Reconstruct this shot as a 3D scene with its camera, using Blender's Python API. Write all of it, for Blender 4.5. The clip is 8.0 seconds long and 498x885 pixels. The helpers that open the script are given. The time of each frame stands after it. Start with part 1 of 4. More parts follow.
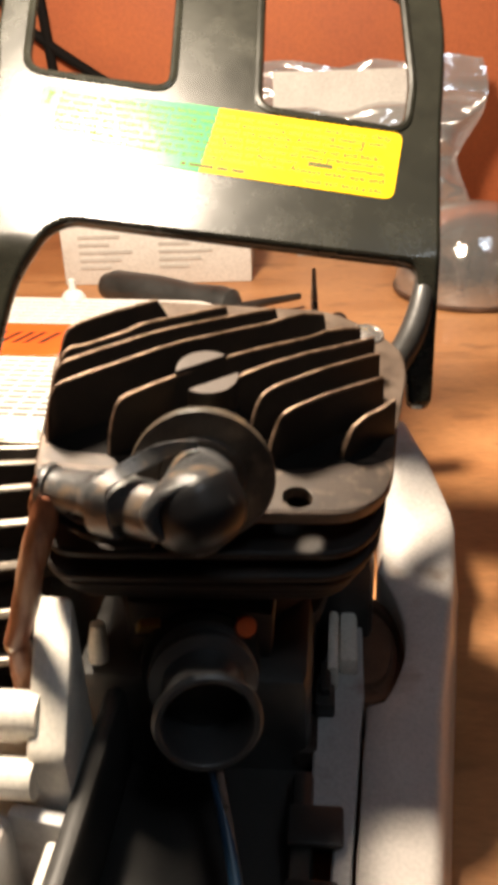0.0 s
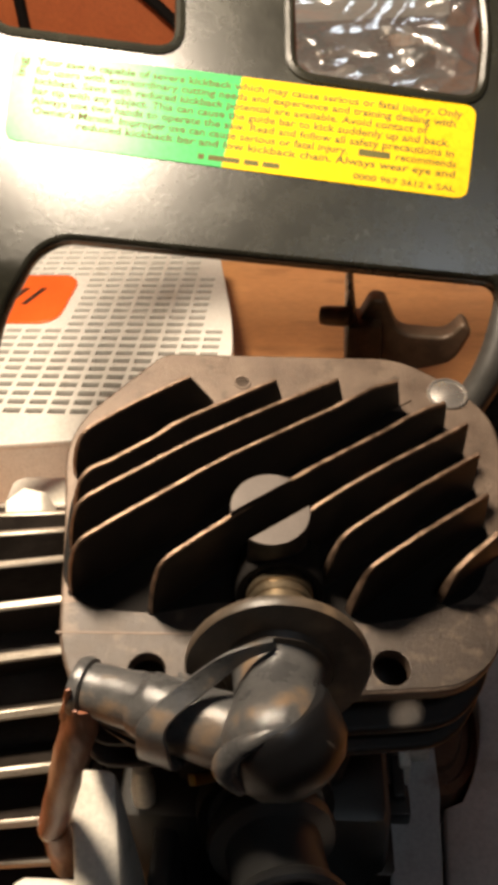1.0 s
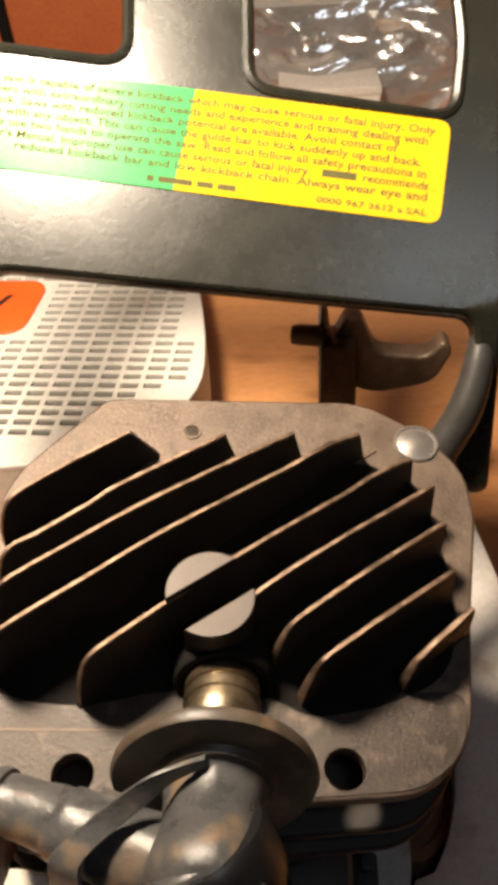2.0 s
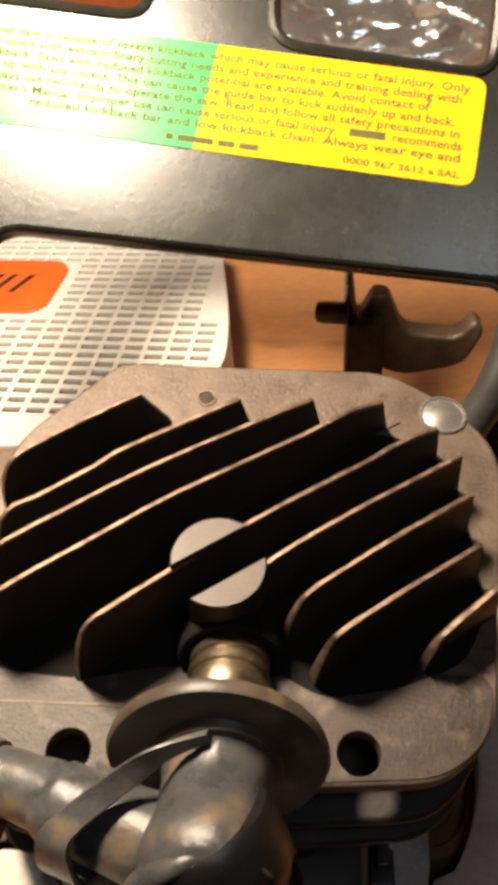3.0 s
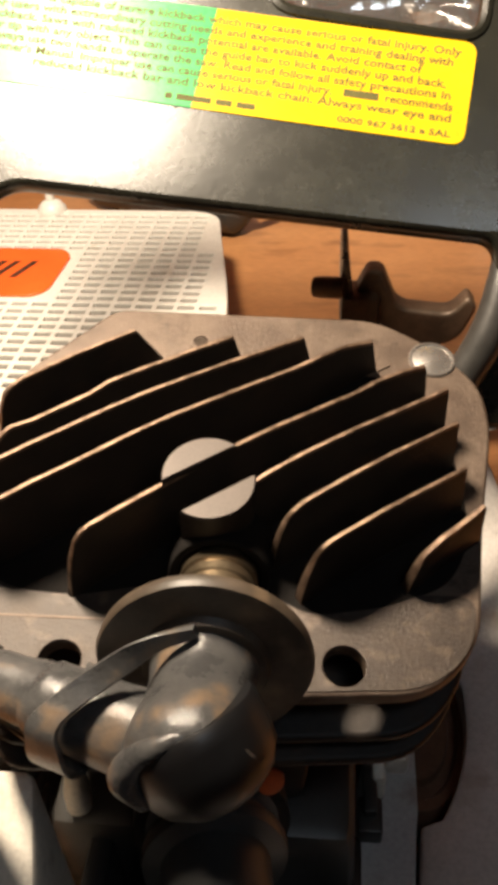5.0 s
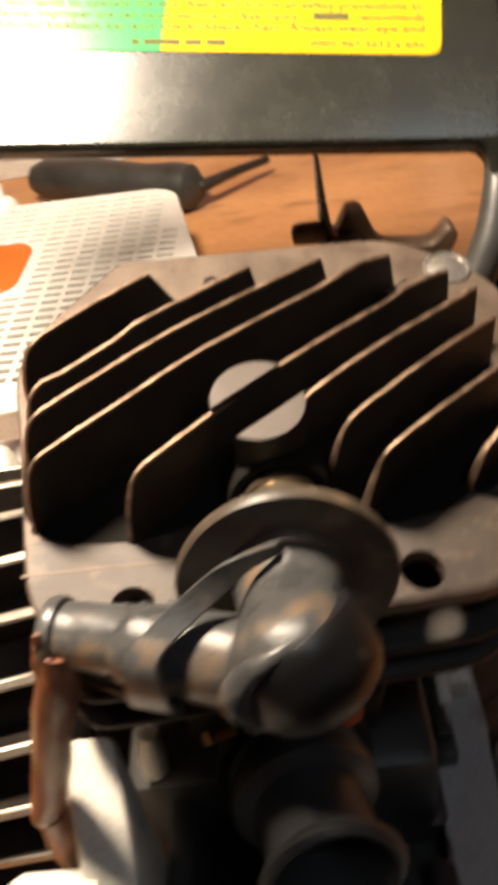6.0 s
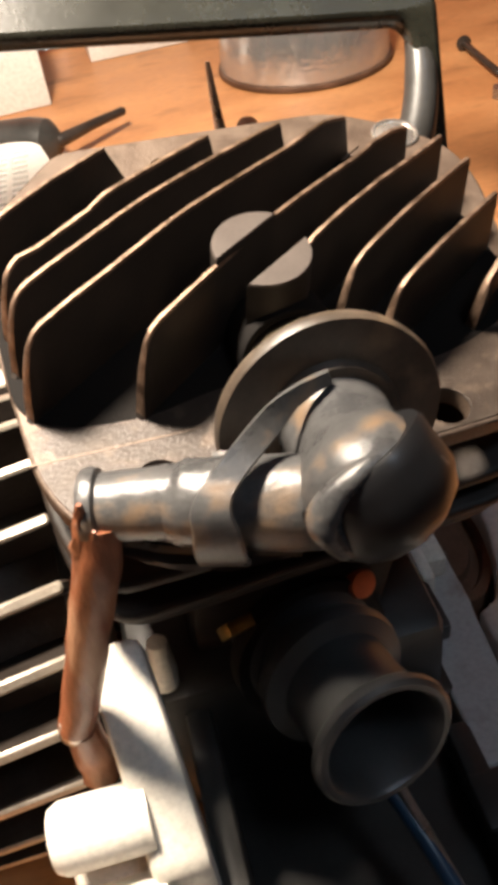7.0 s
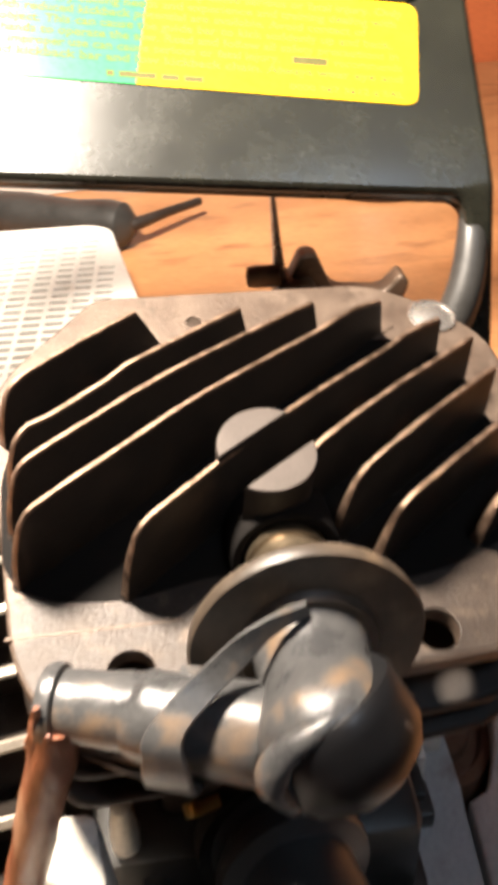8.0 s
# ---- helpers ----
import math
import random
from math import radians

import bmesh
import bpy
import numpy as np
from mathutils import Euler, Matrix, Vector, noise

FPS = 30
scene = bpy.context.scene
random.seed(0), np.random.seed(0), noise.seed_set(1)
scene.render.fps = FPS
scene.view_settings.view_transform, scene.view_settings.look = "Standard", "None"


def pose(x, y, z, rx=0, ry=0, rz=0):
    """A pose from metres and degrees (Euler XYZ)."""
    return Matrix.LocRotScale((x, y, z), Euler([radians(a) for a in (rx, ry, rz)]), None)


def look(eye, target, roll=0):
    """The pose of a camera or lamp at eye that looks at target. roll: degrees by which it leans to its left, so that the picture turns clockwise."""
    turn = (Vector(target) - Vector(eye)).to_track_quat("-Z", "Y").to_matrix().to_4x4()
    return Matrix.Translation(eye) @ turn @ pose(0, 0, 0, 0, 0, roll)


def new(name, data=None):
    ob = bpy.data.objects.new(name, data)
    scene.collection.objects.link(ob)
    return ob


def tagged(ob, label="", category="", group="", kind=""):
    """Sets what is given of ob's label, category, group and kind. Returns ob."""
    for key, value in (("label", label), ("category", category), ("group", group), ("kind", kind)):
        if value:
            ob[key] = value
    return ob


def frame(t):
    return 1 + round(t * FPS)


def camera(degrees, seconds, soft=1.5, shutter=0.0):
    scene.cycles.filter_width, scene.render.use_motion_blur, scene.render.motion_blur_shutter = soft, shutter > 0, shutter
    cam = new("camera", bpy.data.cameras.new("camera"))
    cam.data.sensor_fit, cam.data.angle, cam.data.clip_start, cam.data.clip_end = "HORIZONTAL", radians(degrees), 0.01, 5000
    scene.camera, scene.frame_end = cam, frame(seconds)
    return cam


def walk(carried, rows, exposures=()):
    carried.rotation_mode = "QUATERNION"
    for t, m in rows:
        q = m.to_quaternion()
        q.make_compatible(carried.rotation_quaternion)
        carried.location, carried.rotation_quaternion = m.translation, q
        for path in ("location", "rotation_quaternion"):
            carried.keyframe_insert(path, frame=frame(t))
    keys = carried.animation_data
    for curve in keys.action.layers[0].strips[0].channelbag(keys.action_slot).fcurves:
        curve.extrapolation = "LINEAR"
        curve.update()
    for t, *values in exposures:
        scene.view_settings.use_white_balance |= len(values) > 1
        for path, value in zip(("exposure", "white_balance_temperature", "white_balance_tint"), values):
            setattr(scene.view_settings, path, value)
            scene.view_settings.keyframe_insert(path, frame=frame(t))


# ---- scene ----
# ---------- camera and its walk ----------
cam = camera(32.6, 8.0, soft=5.4, shutter=0.5)
PATH = [
    (0.0, (0.0274, -0.1680, 0.1863), (0.0077, 0.0075, 0.0922), -2.06),
    (0.2, (0.0313, -0.1599, 0.1986), (0.0079, 0.0122, 0.0994), -3.80),
    (0.5, (0.0223, -0.1390, 0.2177), (0.0026, 0.0281, 0.1095), -2.66),
    (0.7, (0.0139, -0.1209, 0.2153), (-0.0052, 0.0436, 0.1031), -3.16),
    (0.8, (0.0080, -0.1100, 0.2120), (-0.0094, 0.0499, 0.0931), -3.40),
    (1.0, (0.0075, -0.1062, 0.2115), (-0.0078, 0.0504, 0.0880), -3.95),
    (1.5, (0.0123, -0.0899, 0.2152), (-0.0006, 0.0637, 0.0878), -4.10),
    (3.0, (0.0171, -0.0816, 0.2031), (-0.0042, 0.0715, 0.0761), -4.60),
    (3.5, (0.0169, -0.0804, 0.2004), (-0.0049, 0.0733, 0.0742), -4.69),
    (4.0, (0.0155, -0.0896, 0.2029), (-0.0065, 0.0647, 0.0776), -4.16),
    (4.5, (0.0193, -0.0936, 0.1977), (-0.0023, 0.0617, 0.0734), -3.88),
    (5.8, (0.0172, -0.0930, 0.1876), (-0.0030, 0.0640, 0.0653), -5.66),
    (6.0, (0.0061, -0.0975, 0.1845), (-0.0073, 0.0578, 0.0592), -10.29),
    (6.2, (-0.0030, -0.1004, 0.1814), (-0.0054, 0.0531, 0.0532), -10.58),
    (6.5, (-0.0149, -0.1031, 0.1738), (-0.0070, 0.0484, 0.0434), -11.08),
    (7.0, (-0.0194, -0.1011, 0.1696), (0.0004, 0.0479, 0.0377), -9.27),
    (7.2, (-0.0230, -0.1020, 0.1680), (-0.0004, 0.0469, 0.0365), -8.80),
    (7.5, (-0.0199, -0.1037, 0.1774), (0.0051, 0.0502, 0.0522), -7.33),
    (8.0, (-0.0083, -0.0903, 0.1827), (0.0022, 0.0692, 0.0626), -4.14),
]
EXPOSURES = [(0.0, 0.60, 6300, 10), (0.7, 0.02, 6400, 10), (1.0, -0.12, 6500, 10), (1.5, 0.0, 6500, 10), (4.5, 0.10, 6500, 10), (6.0, 0.38, 6400, 10), (6.5, 0.90, 6050, 10), (7.0, 1.0, 6000, 10), (7.5, 1.08, 5950, 10), (8.0, 1.14, 5850, 10)]
walk(cam, [(t, look(eye, target, roll)) for t, eye, target, roll in PATH], EXPOSURES)

# ---------- light ----------
world = bpy.data.worlds.new("room_air")
world.use_nodes = True
world.node_tree.nodes["Background"].inputs[0].default_value = (1.0, 0.75, 0.55, 1)
world.node_tree.nodes["Background"].inputs[1].default_value = 0.02
scene.world = world


def lamp(name, place, target, power, size, colour):
    data = bpy.data.lights.new(name, "AREA")
    data.shape, data.size, data.energy, data.color = "DISK", size, power, colour
    ob = new(name, data)
    ob.matrix_world = look(place, target)
    return ob


# shaded work lamp, aimed past the saw at the wall side of the bench
shade = bpy.data.lights.new("bench_lamp", "SPOT")
shade.energy, shade.color, shade.shadow_soft_size = 15.0, (1.0, 0.82, 0.62), 0.034
shade.spot_size, shade.spot_blend = radians(124), 0.03
new("bench_lamp", shade).matrix_world = look((-0.0855, 0.0546, 0.394), (-0.0855 - 0.25, 0.0546 + 0.55, 0.394 - 0.80))
# cool fill added behind the camera, its source unseen and guessed
lamp("cool_fill", (0.55, -0.70, 1.72), (0.0, 0.0, 0.0), 2.6, 0.4, (0.80, 0.90, 1.0))

# ---------- materials ----------
def material(name, base, dark=None, rough=0.5, metal=0.0, scale=60.0, bump=0.15, fine=900.0, stain=None, stain_at=0.6, stain_scale=25.0, spread=0.15, coat=0.0, stretch=(1, 1, 1), gloss=0.5):
    m = bpy.data.materials.new(name)
    m.use_nodes = True
    nt = m.node_tree
    n, l = nt.nodes, nt.links
    bsdf = n["Principled BSDF"]
    co = n.new("ShaderNodeTexCoord")
    mp = n.new("ShaderNodeMapping")
    mp.inputs["Scale"].default_value = stretch
    l.new(co.outputs["Object"], mp.inputs[0])
    big, small = n.new("ShaderNodeTexNoise"), n.new("ShaderNodeTexNoise")
    for tex, s, d in ((big, scale, 6), (small, fine, 4)):
        tex.inputs["Scale"].default_value, tex.inputs["Detail"].default_value, tex.inputs["Roughness"].default_value = s, d, 0.65
        l.new(mp.outputs[0], tex.inputs["Vector"])
    dark = dark or tuple(c * 0.7 for c in base)
    ramp = n.new("ShaderNodeValToRGB")
    ramp.color_ramp.elements[0].position, ramp.color_ramp.elements[1].position = 0.35, 0.65
    ramp.color_ramp.elements[0].color, ramp.color_ramp.elements[1].color = (*dark, 1), (*base, 1)
    l.new(big.outputs[0], ramp.inputs[0])
    mix = n.new("ShaderNodeMix")
    mix.data_type, mix.blend_type = "RGBA", "MULTIPLY"
    mix.inputs[0].default_value = 0.35
    l.new(ramp.outputs[0], mix.inputs[6])
    gr = n.new("ShaderNodeValToRGB")
    gr.color_ramp.elements[0].color = (0.45, 0.45, 0.45, 1)
    gr.color_ramp.elements[0].position, gr.color_ramp.elements[1].position = 0.3, 0.6
    l.new(small.outputs[0], gr.inputs[0])
    l.new(gr.outputs[0], mix.inputs[7])
    colour = mix.outputs[2]
    if stain:
        st = n.new("ShaderNodeTexNoise")
        st.inputs["Scale"].default_value, st.inputs["Detail"].default_value = stain_scale, 8
        l.new(mp.outputs[0], st.inputs["Vector"])
        sr = n.new("ShaderNodeValToRGB")
        sr.color_ramp.elements[0].position, sr.color_ramp.elements[1].position = stain_at - 0.08, stain_at + 0.08
        l.new(st.outputs[0], sr.inputs[0])
        sm = n.new("ShaderNodeMix")
        sm.data_type = "RGBA"
        l.new(sr.outputs[0], sm.inputs[0])
        l.new(colour, sm.inputs[6])
        sm.inputs[7].default_value = (*stain, 1)
        colour = sm.outputs[2]
    l.new(colour, bsdf.inputs["Base Color"])
    rr = n.new("ShaderNodeMapRange")
    rr.inputs["To Min"].default_value, rr.inputs["To Max"].default_value = max(0.03, rough - spread), min(1, rough + spread)
    l.new(big.outputs[0], rr.inputs[0])
    l.new(rr.outputs[0], bsdf.inputs["Roughness"])
    bsdf.inputs["Metallic"].default_value = metal
    bsdf.inputs["Coat Weight"].default_value = coat
    bsdf.inputs["Specular IOR Level"].default_value = gloss
    bp = n.new("ShaderNodeBump")
    bp.inputs["Strength"].default_value, bp.inputs["Distance"].default_value = bump, 0.0006
    l.new(small.outputs[0], bp.inputs["Height"])
    l.new(bp.outputs[0], bsdf.inputs["Normal"])
    return m


def film(name, see, cloud, rough):
    """Thin clear plastic: what lies behind shows through, with a milky share and a glossy one."""
    m = bpy.data.materials.new(name)
    m.use_nodes = True
    n, l = m.node_tree.nodes, m.node_tree.links
    n.remove(n["Principled BSDF"])
    thru, milk, shine = n.new("ShaderNodeBsdfTransparent"), n.new("ShaderNodeBsdfDiffuse"), n.new("ShaderNodeBsdfGlossy")
    milk.inputs["Color"].default_value = (0.80, 0.79, 0.77, 1)
    shine.inputs["Roughness"].default_value = rough
    tex, bp = n.new("ShaderNodeTexNoise"), n.new("ShaderNodeBump")
    tex.inputs["Scale"].default_value, tex.inputs["Detail"].default_value = 24, 2
    bp.inputs["Strength"].default_value, bp.inputs["Distance"].default_value = 0.12, 0.004
    l.new(tex.outputs[0], bp.inputs["Height"])
    l.new(bp.outputs[0], shine.inputs["Normal"])
    a, b = n.new("ShaderNodeMixShader"), n.new("ShaderNodeMixShader")
    a.inputs[0].default_value = cloud / (1 - see)
    b.inputs[0].default_value = 1 - see
    l.new(shine.outputs[0], a.inputs[1])
    l.new(milk.outputs[0], a.inputs[2])
    l.new(thru.outputs[0], b.inputs[1])
    l.new(a.outputs[0], b.inputs[2])
    l.new(b.outputs[0], n["Material Output"].inputs["Surface"])
    return m


CAST = material("sooty_shaded_aluminium", (0.027, 0.0185, 0.013), (0.010, 0.0075, 0.006), 0.58, 0.2, 120, 0.25, 1500, stain=(0.045, 0.024, 0.013), stain_at=0.68, stain_scale=70)
DECKBROWN = material("stained_shaded_aluminium", (0.043, 0.030, 0.021), (0.024, 0.016, 0.011), 0.46, 0.25, 150, 0.3, 1700, stain=(0.085, 0.061, 0.044), stain_at=0.62, stain_scale=260)
CAPBLACK = material("shaded_black_rubber", (0.010, 0.010, 0.011), (0.006, 0.006, 0.007), 0.40, 0.0, 60, 0.05, 900)
MATTBLACK = material("matt_black", (0.007, 0.0055, 0.0045), (0.004, 0.003, 0.0025), 0.9, 0.0, 90, 0.2, 1500, gloss=0.2)
EDGE = material("worn_lit_fin_edge", (0.30, 0.205, 0.145), (0.075, 0.048, 0.033), 0.40, 0.7, 300, 0.4, 1800, spread=0.2)
PLATE = material("stained_cast_aluminium", (0.128, 0.093, 0.069), (0.078, 0.054, 0.040), 0.46, 0.40, 140, 0.32, 1700, stain=(0.052, 0.036, 0.026), stain_at=0.66, stain_scale=320)
MACHINED = material("machined_aluminium", (0.084, 0.069, 0.060), (0.064, 0.052, 0.045), 0.5, 0.4, 90, 0.06, 2500, spread=0.05)
BRIGHT = material("turned_aluminium", (0.52, 0.49, 0.46), (0.40, 0.37, 0.34), 0.24, 0.85, 60, 0.06, 2000)
RUBBER = material("dusty_grey_rubber", (0.094, 0.092, 0.090), (0.042, 0.042, 0.043), 0.30, 0.0, 150, 0.20, 1500, stain=(0.170, 0.112, 0.066), stain_at=0.61, stain_scale=150)
FLANGE = material("grimy_rubber_flange", (0.088, 0.066, 0.047), (0.040, 0.030, 0.022), 0.45, 0.0, 90, 0.1, 1200, stain=(0.24, 0.165, 0.10), stain_at=0.68, stain_scale=70)
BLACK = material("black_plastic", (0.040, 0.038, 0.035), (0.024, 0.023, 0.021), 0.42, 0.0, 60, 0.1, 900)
INTAKE = material("black_rubber", (0.045, 0.045, 0.045), (0.032, 0.032, 0.032), 0.40, 0.0, 70, 0.12, 1100, gloss=0.8)
GUARD = material("scuffed_black_guard_plastic", (0.020, 0.020, 0.014), (0.013, 0.013, 0.010), 0.26, 0.0, 55, 0.06, 700, spread=0.08, gloss=0.5)
GREY = material("grey_painted_panel", (0.44, 0.43, 0.42), (0.37, 0.36, 0.35), 0.42, 0.0, 40, 0.04, 900, stain=(0.20, 0.155, 0.12), stain_at=0.68, stain_scale=60)
HOUSING = material("pale_painted_housing", (0.58, 0.54, 0.50), (0.50, 0.465, 0.43), 0.38, 0.0, 40, 0.04, 900, stain=(0.34, 0.27, 0.21), stain_at=0.70, stain_scale=70)
CREAM = material("cream_magnesium_casting", (0.78, 0.74, 0.66), (0.66, 0.61, 0.52), 0.45, 0.1, 60, 0.2, 900, stain=(0.16, 0.12, 0.08), stain_at=0.68, stain_scale=70)
WHITE = material("off_white_plastic", (0.72, 0.70, 0.65), (0.64, 0.62, 0.57), 0.45, 0.0, 50, 0.08, 900, stain=(0.4, 0.34, 0.26), stain_at=0.74, stain_scale=60)
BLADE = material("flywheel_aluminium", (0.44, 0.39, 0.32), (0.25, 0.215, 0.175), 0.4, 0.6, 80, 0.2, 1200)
LEAD = material("cracked_brown_lead_sheath", (0.27, 0.088, 0.036), (0.12, 0.040, 0.018), 0.45, 0.0, 160, 0.5, 900, stain=(0.42, 0.25, 0.15), stain_at=0.6, stain_scale=120, stretch=(1, 1, 0.25))
WOOD = material("orange_brown_bench_board", (0.55, 0.265, 0.105), (0.40, 0.175, 0.065), 0.5, 0.0, 9, 0.12, 200, stain=(0.26, 0.115, 0.045), stain_at=0.64, stain_scale=26, stretch=(1, 2.6, 1))
WALL = material("orange_painted_wall", (0.50, 0.13, 0.035), (0.42, 0.10, 0.028), 0.6, 0.0, 12, 0.1, 300)
PLASTER = material("dull_room_wall", (0.40, 0.34, 0.28), (0.34, 0.29, 0.24), 0.8, 0.0, 6, 0.1, 200)
CARD = material("white_card", (0.66, 0.62, 0.57), (0.58, 0.54, 0.49), 0.7, 0.0, 25, 0.05, 500)
GREEN = material("green_label", (0.06, 0.38, 0.11), (0.055, 0.34, 0.10), 0.24, 0.0, 40, 0.02, 700, spread=0.03, gloss=0.09)
YELLOW = material("yellow_label", (0.68, 0.44, 0.012), (0.62, 0.39, 0.010), 0.24, 0.0, 40, 0.02, 700, spread=0.03, gloss=0.09)
INK = material("label_ink", (0.11, 0.10, 0.035), (0.085, 0.08, 0.028), 0.6, gloss=0.08)
ORANGE = material("orange_badge", (0.80, 0.13, 0.02), (0.74, 0.11, 0.018), 0.35, 0.0, 40, 0.03)
FAINT = material("faint_grey_print", (0.50, 0.46, 0.42), (0.44, 0.41, 0.37), 0.7)
BRASS = material("brass", (0.65, 0.42, 0.12), (0.45, 0.28, 0.08), 0.35, 0.9)
REDCLIP = material("orange_red_plastic", (0.65, 0.12, 0.03), (0.5, 0.09, 0.02), 0.4)
PLUG = material("yellowed_plated_steel", (0.34, 0.27, 0.18), (0.17, 0.13, 0.085), 0.32, 0.9, 120, 0.08)
STEEL = material("plated_steel", (0.50, 0.46, 0.42), (0.34, 0.30, 0.26), 0.3, 0.9, 120, 0.1)
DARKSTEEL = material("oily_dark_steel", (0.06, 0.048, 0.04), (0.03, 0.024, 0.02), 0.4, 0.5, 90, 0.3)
OILYBROWN = material("oily_brown_metal", (0.115, 0.078, 0.052), (0.050, 0.035, 0.025), 0.42, 0.4, 110, 0.3, 1200)
RUST = material("rusty_brown_metal", (0.14, 0.075, 0.045), (0.07, 0.035, 0.02), 0.55, 0.3, 80, 0.3)
BLUE = material("blue_tubing", (0.018, 0.055, 0.11), (0.012, 0.035, 0.07), 0.35)
POLY = film("clear_polythene", 0.46, 0.16, 0.14)
JAR = film("clear_plastic", 0.58, 0.07, 0.06)

# ---------- builders ----------
TILT_BACK = Vector((0.085, -0.23, 0.97)).normalized()
_x = (Vector((1, 0, 0)) - TILT_BACK * TILT_BACK.x).normalized()
_y = TILT_BACK.cross(_x)
# millimetres of the cylinder head: z along the bore, origin on the split boss
HEAD = Matrix.Translation((0, 0, 0.1134)) @ Matrix((_x, _y, TILT_BACK)).transposed().to_4x4() @ Matrix.Scale(0.001, 4)
# millimetres of the front guard: x to the right, y up the guard, z out of its face
_gn = Vector((0.066, -0.680, 0.730)).normalized()
_gx = (Vector((1, 0, 0)) - _gn * _gn.x).normalized()
_gu = _gn.cross(_gx)
GFACE = Matrix.Translation((0.0004, 0.1006, 0.1459)) @ Matrix((_gx, _gu, _gn)).transposed().to_4x4() @ Matrix.Scale(0.001, 4)
MM = Matrix.Scale(0.001, 4)


def thing(name, place, label, category, group="", kind=""):
    ob = new(name)
    ob.location = place
    ob.empty_display_size = 0.01
    return tagged(ob, label, category, group, kind)


def part(name, bm, mat, parent=None, label="", smooth=True, angle=40):
    if isinstance(bm, bpy.types.Mesh):
        me = bm
    else:
        bmesh.ops.recalc_face_normals(bm, faces=bm.faces)
        me = bpy.data.meshes.new(name)
        bm.to_mesh(me)
        bm.free()
    for mt in mat if isinstance(mat, (list, tuple)) else (mat,):
        me.materials.append(mt)
    if smooth:
        me.polygons.foreach_set("use_smooth", [True] * len(me.polygons))
        me.set_sharp_from_angle(angle=radians(angle))
    ob = new(name, me)
    if parent is not None:
        ob.parent = parent
        if parent.type == "EMPTY":
            ob.matrix_parent_inverse = Matrix.Translation(-parent.location)
    if label:
        tagged(ob, label)
    return ob


def block(bm, lo, hi, bevel=0.0, m=Matrix(), segs=2):
    lo, hi = Vector(lo), Vector(hi)
    made = bmesh.ops.create_cube(bm, size=1.0, matrix=Matrix.Translation((lo + hi) / 2) @ Matrix.Diagonal((*(hi - lo), 1)))
    verts = made["verts"]
    if bevel:
        edges = list({e for v in verts for e in v.link_edges})
        out = bmesh.ops.bevel(bm, geom=edges, offset=bevel, segments=segs, profile=0.5, affect="EDGES")
        verts = list({v for f in out["faces"] for v in f.verts} | {v for v in verts if v.is_valid})
    bmesh.ops.transform(bm, matrix=m, verts=verts)
    return verts


def lathe(bm, profile, m=Matrix(), segs=32, wobble=0.0):
    """Turned body: (radius, height) down the profile, round z of m."""
    rings, made = [], []
    for r, h in profile:
        if r <= 1e-6:
            ring = [bm.verts.new((0, 0, h))]
        else:
            ring = []
            for k in range(segs):
                a = 2 * math.pi * k / segs
                rr = r * (1 + wobble * noise.noise(Vector((math.cos(a) * 2, math.sin(a) * 2, h * 0.15))))
                ring.append(bm.verts.new((rr * math.cos(a), rr * math.sin(a), h)))
        rings.append(ring)
        made += ring
    for a, b in zip(rings, rings[1:]):
        for k in range(segs):
            j = (k + 1) % segs
            if len(a) == 1 and len(b) == 1:
                break
            if len(a) == 1:
                bm.faces.new((a[0], b[j], b[k]))
            elif len(b) == 1:
                bm.faces.new((a[k], a[j], b[0]))
            else:
                bm.faces.new((a[k], a[j], b[j], b[k]))
    for ring, flip in ((rings[0], True), (rings[-1], False)):
        if len(ring) > 1 and (rings[0] is not ring or Vector(profile[0]) != Vector(profile[-1])):
            bm.faces.new(ring[::-1] if flip else ring)
    bmesh.ops.transform(bm, matrix=m, verts=made)
    return made


def axis_at(place, way):
    return Matrix.Translation(place) @ Vector(way).to_track_quat("Z", "Y").to_matrix().to_4x4()


def smooth_path(pts, n=6):
    pts = [Vector(p) for p in pts]
    out = []
    for i in range(len(pts) - 1):
        p0, p1, p2, p3 = pts[max(i - 1, 0)], pts[i], pts[i + 1], pts[min(i + 2, len(pts) - 1)]
        for k in range(n):
            t = k / n
            out.append(0.5 * ((2 * p1) + (p2 - p0) * t + (2 * p0 - 5 * p1 + 4 * p2 - p3) * t * t + (3 * p1 - p0 - 3 * p2 + p3) * t ** 3))
    return out + [pts[-1]]


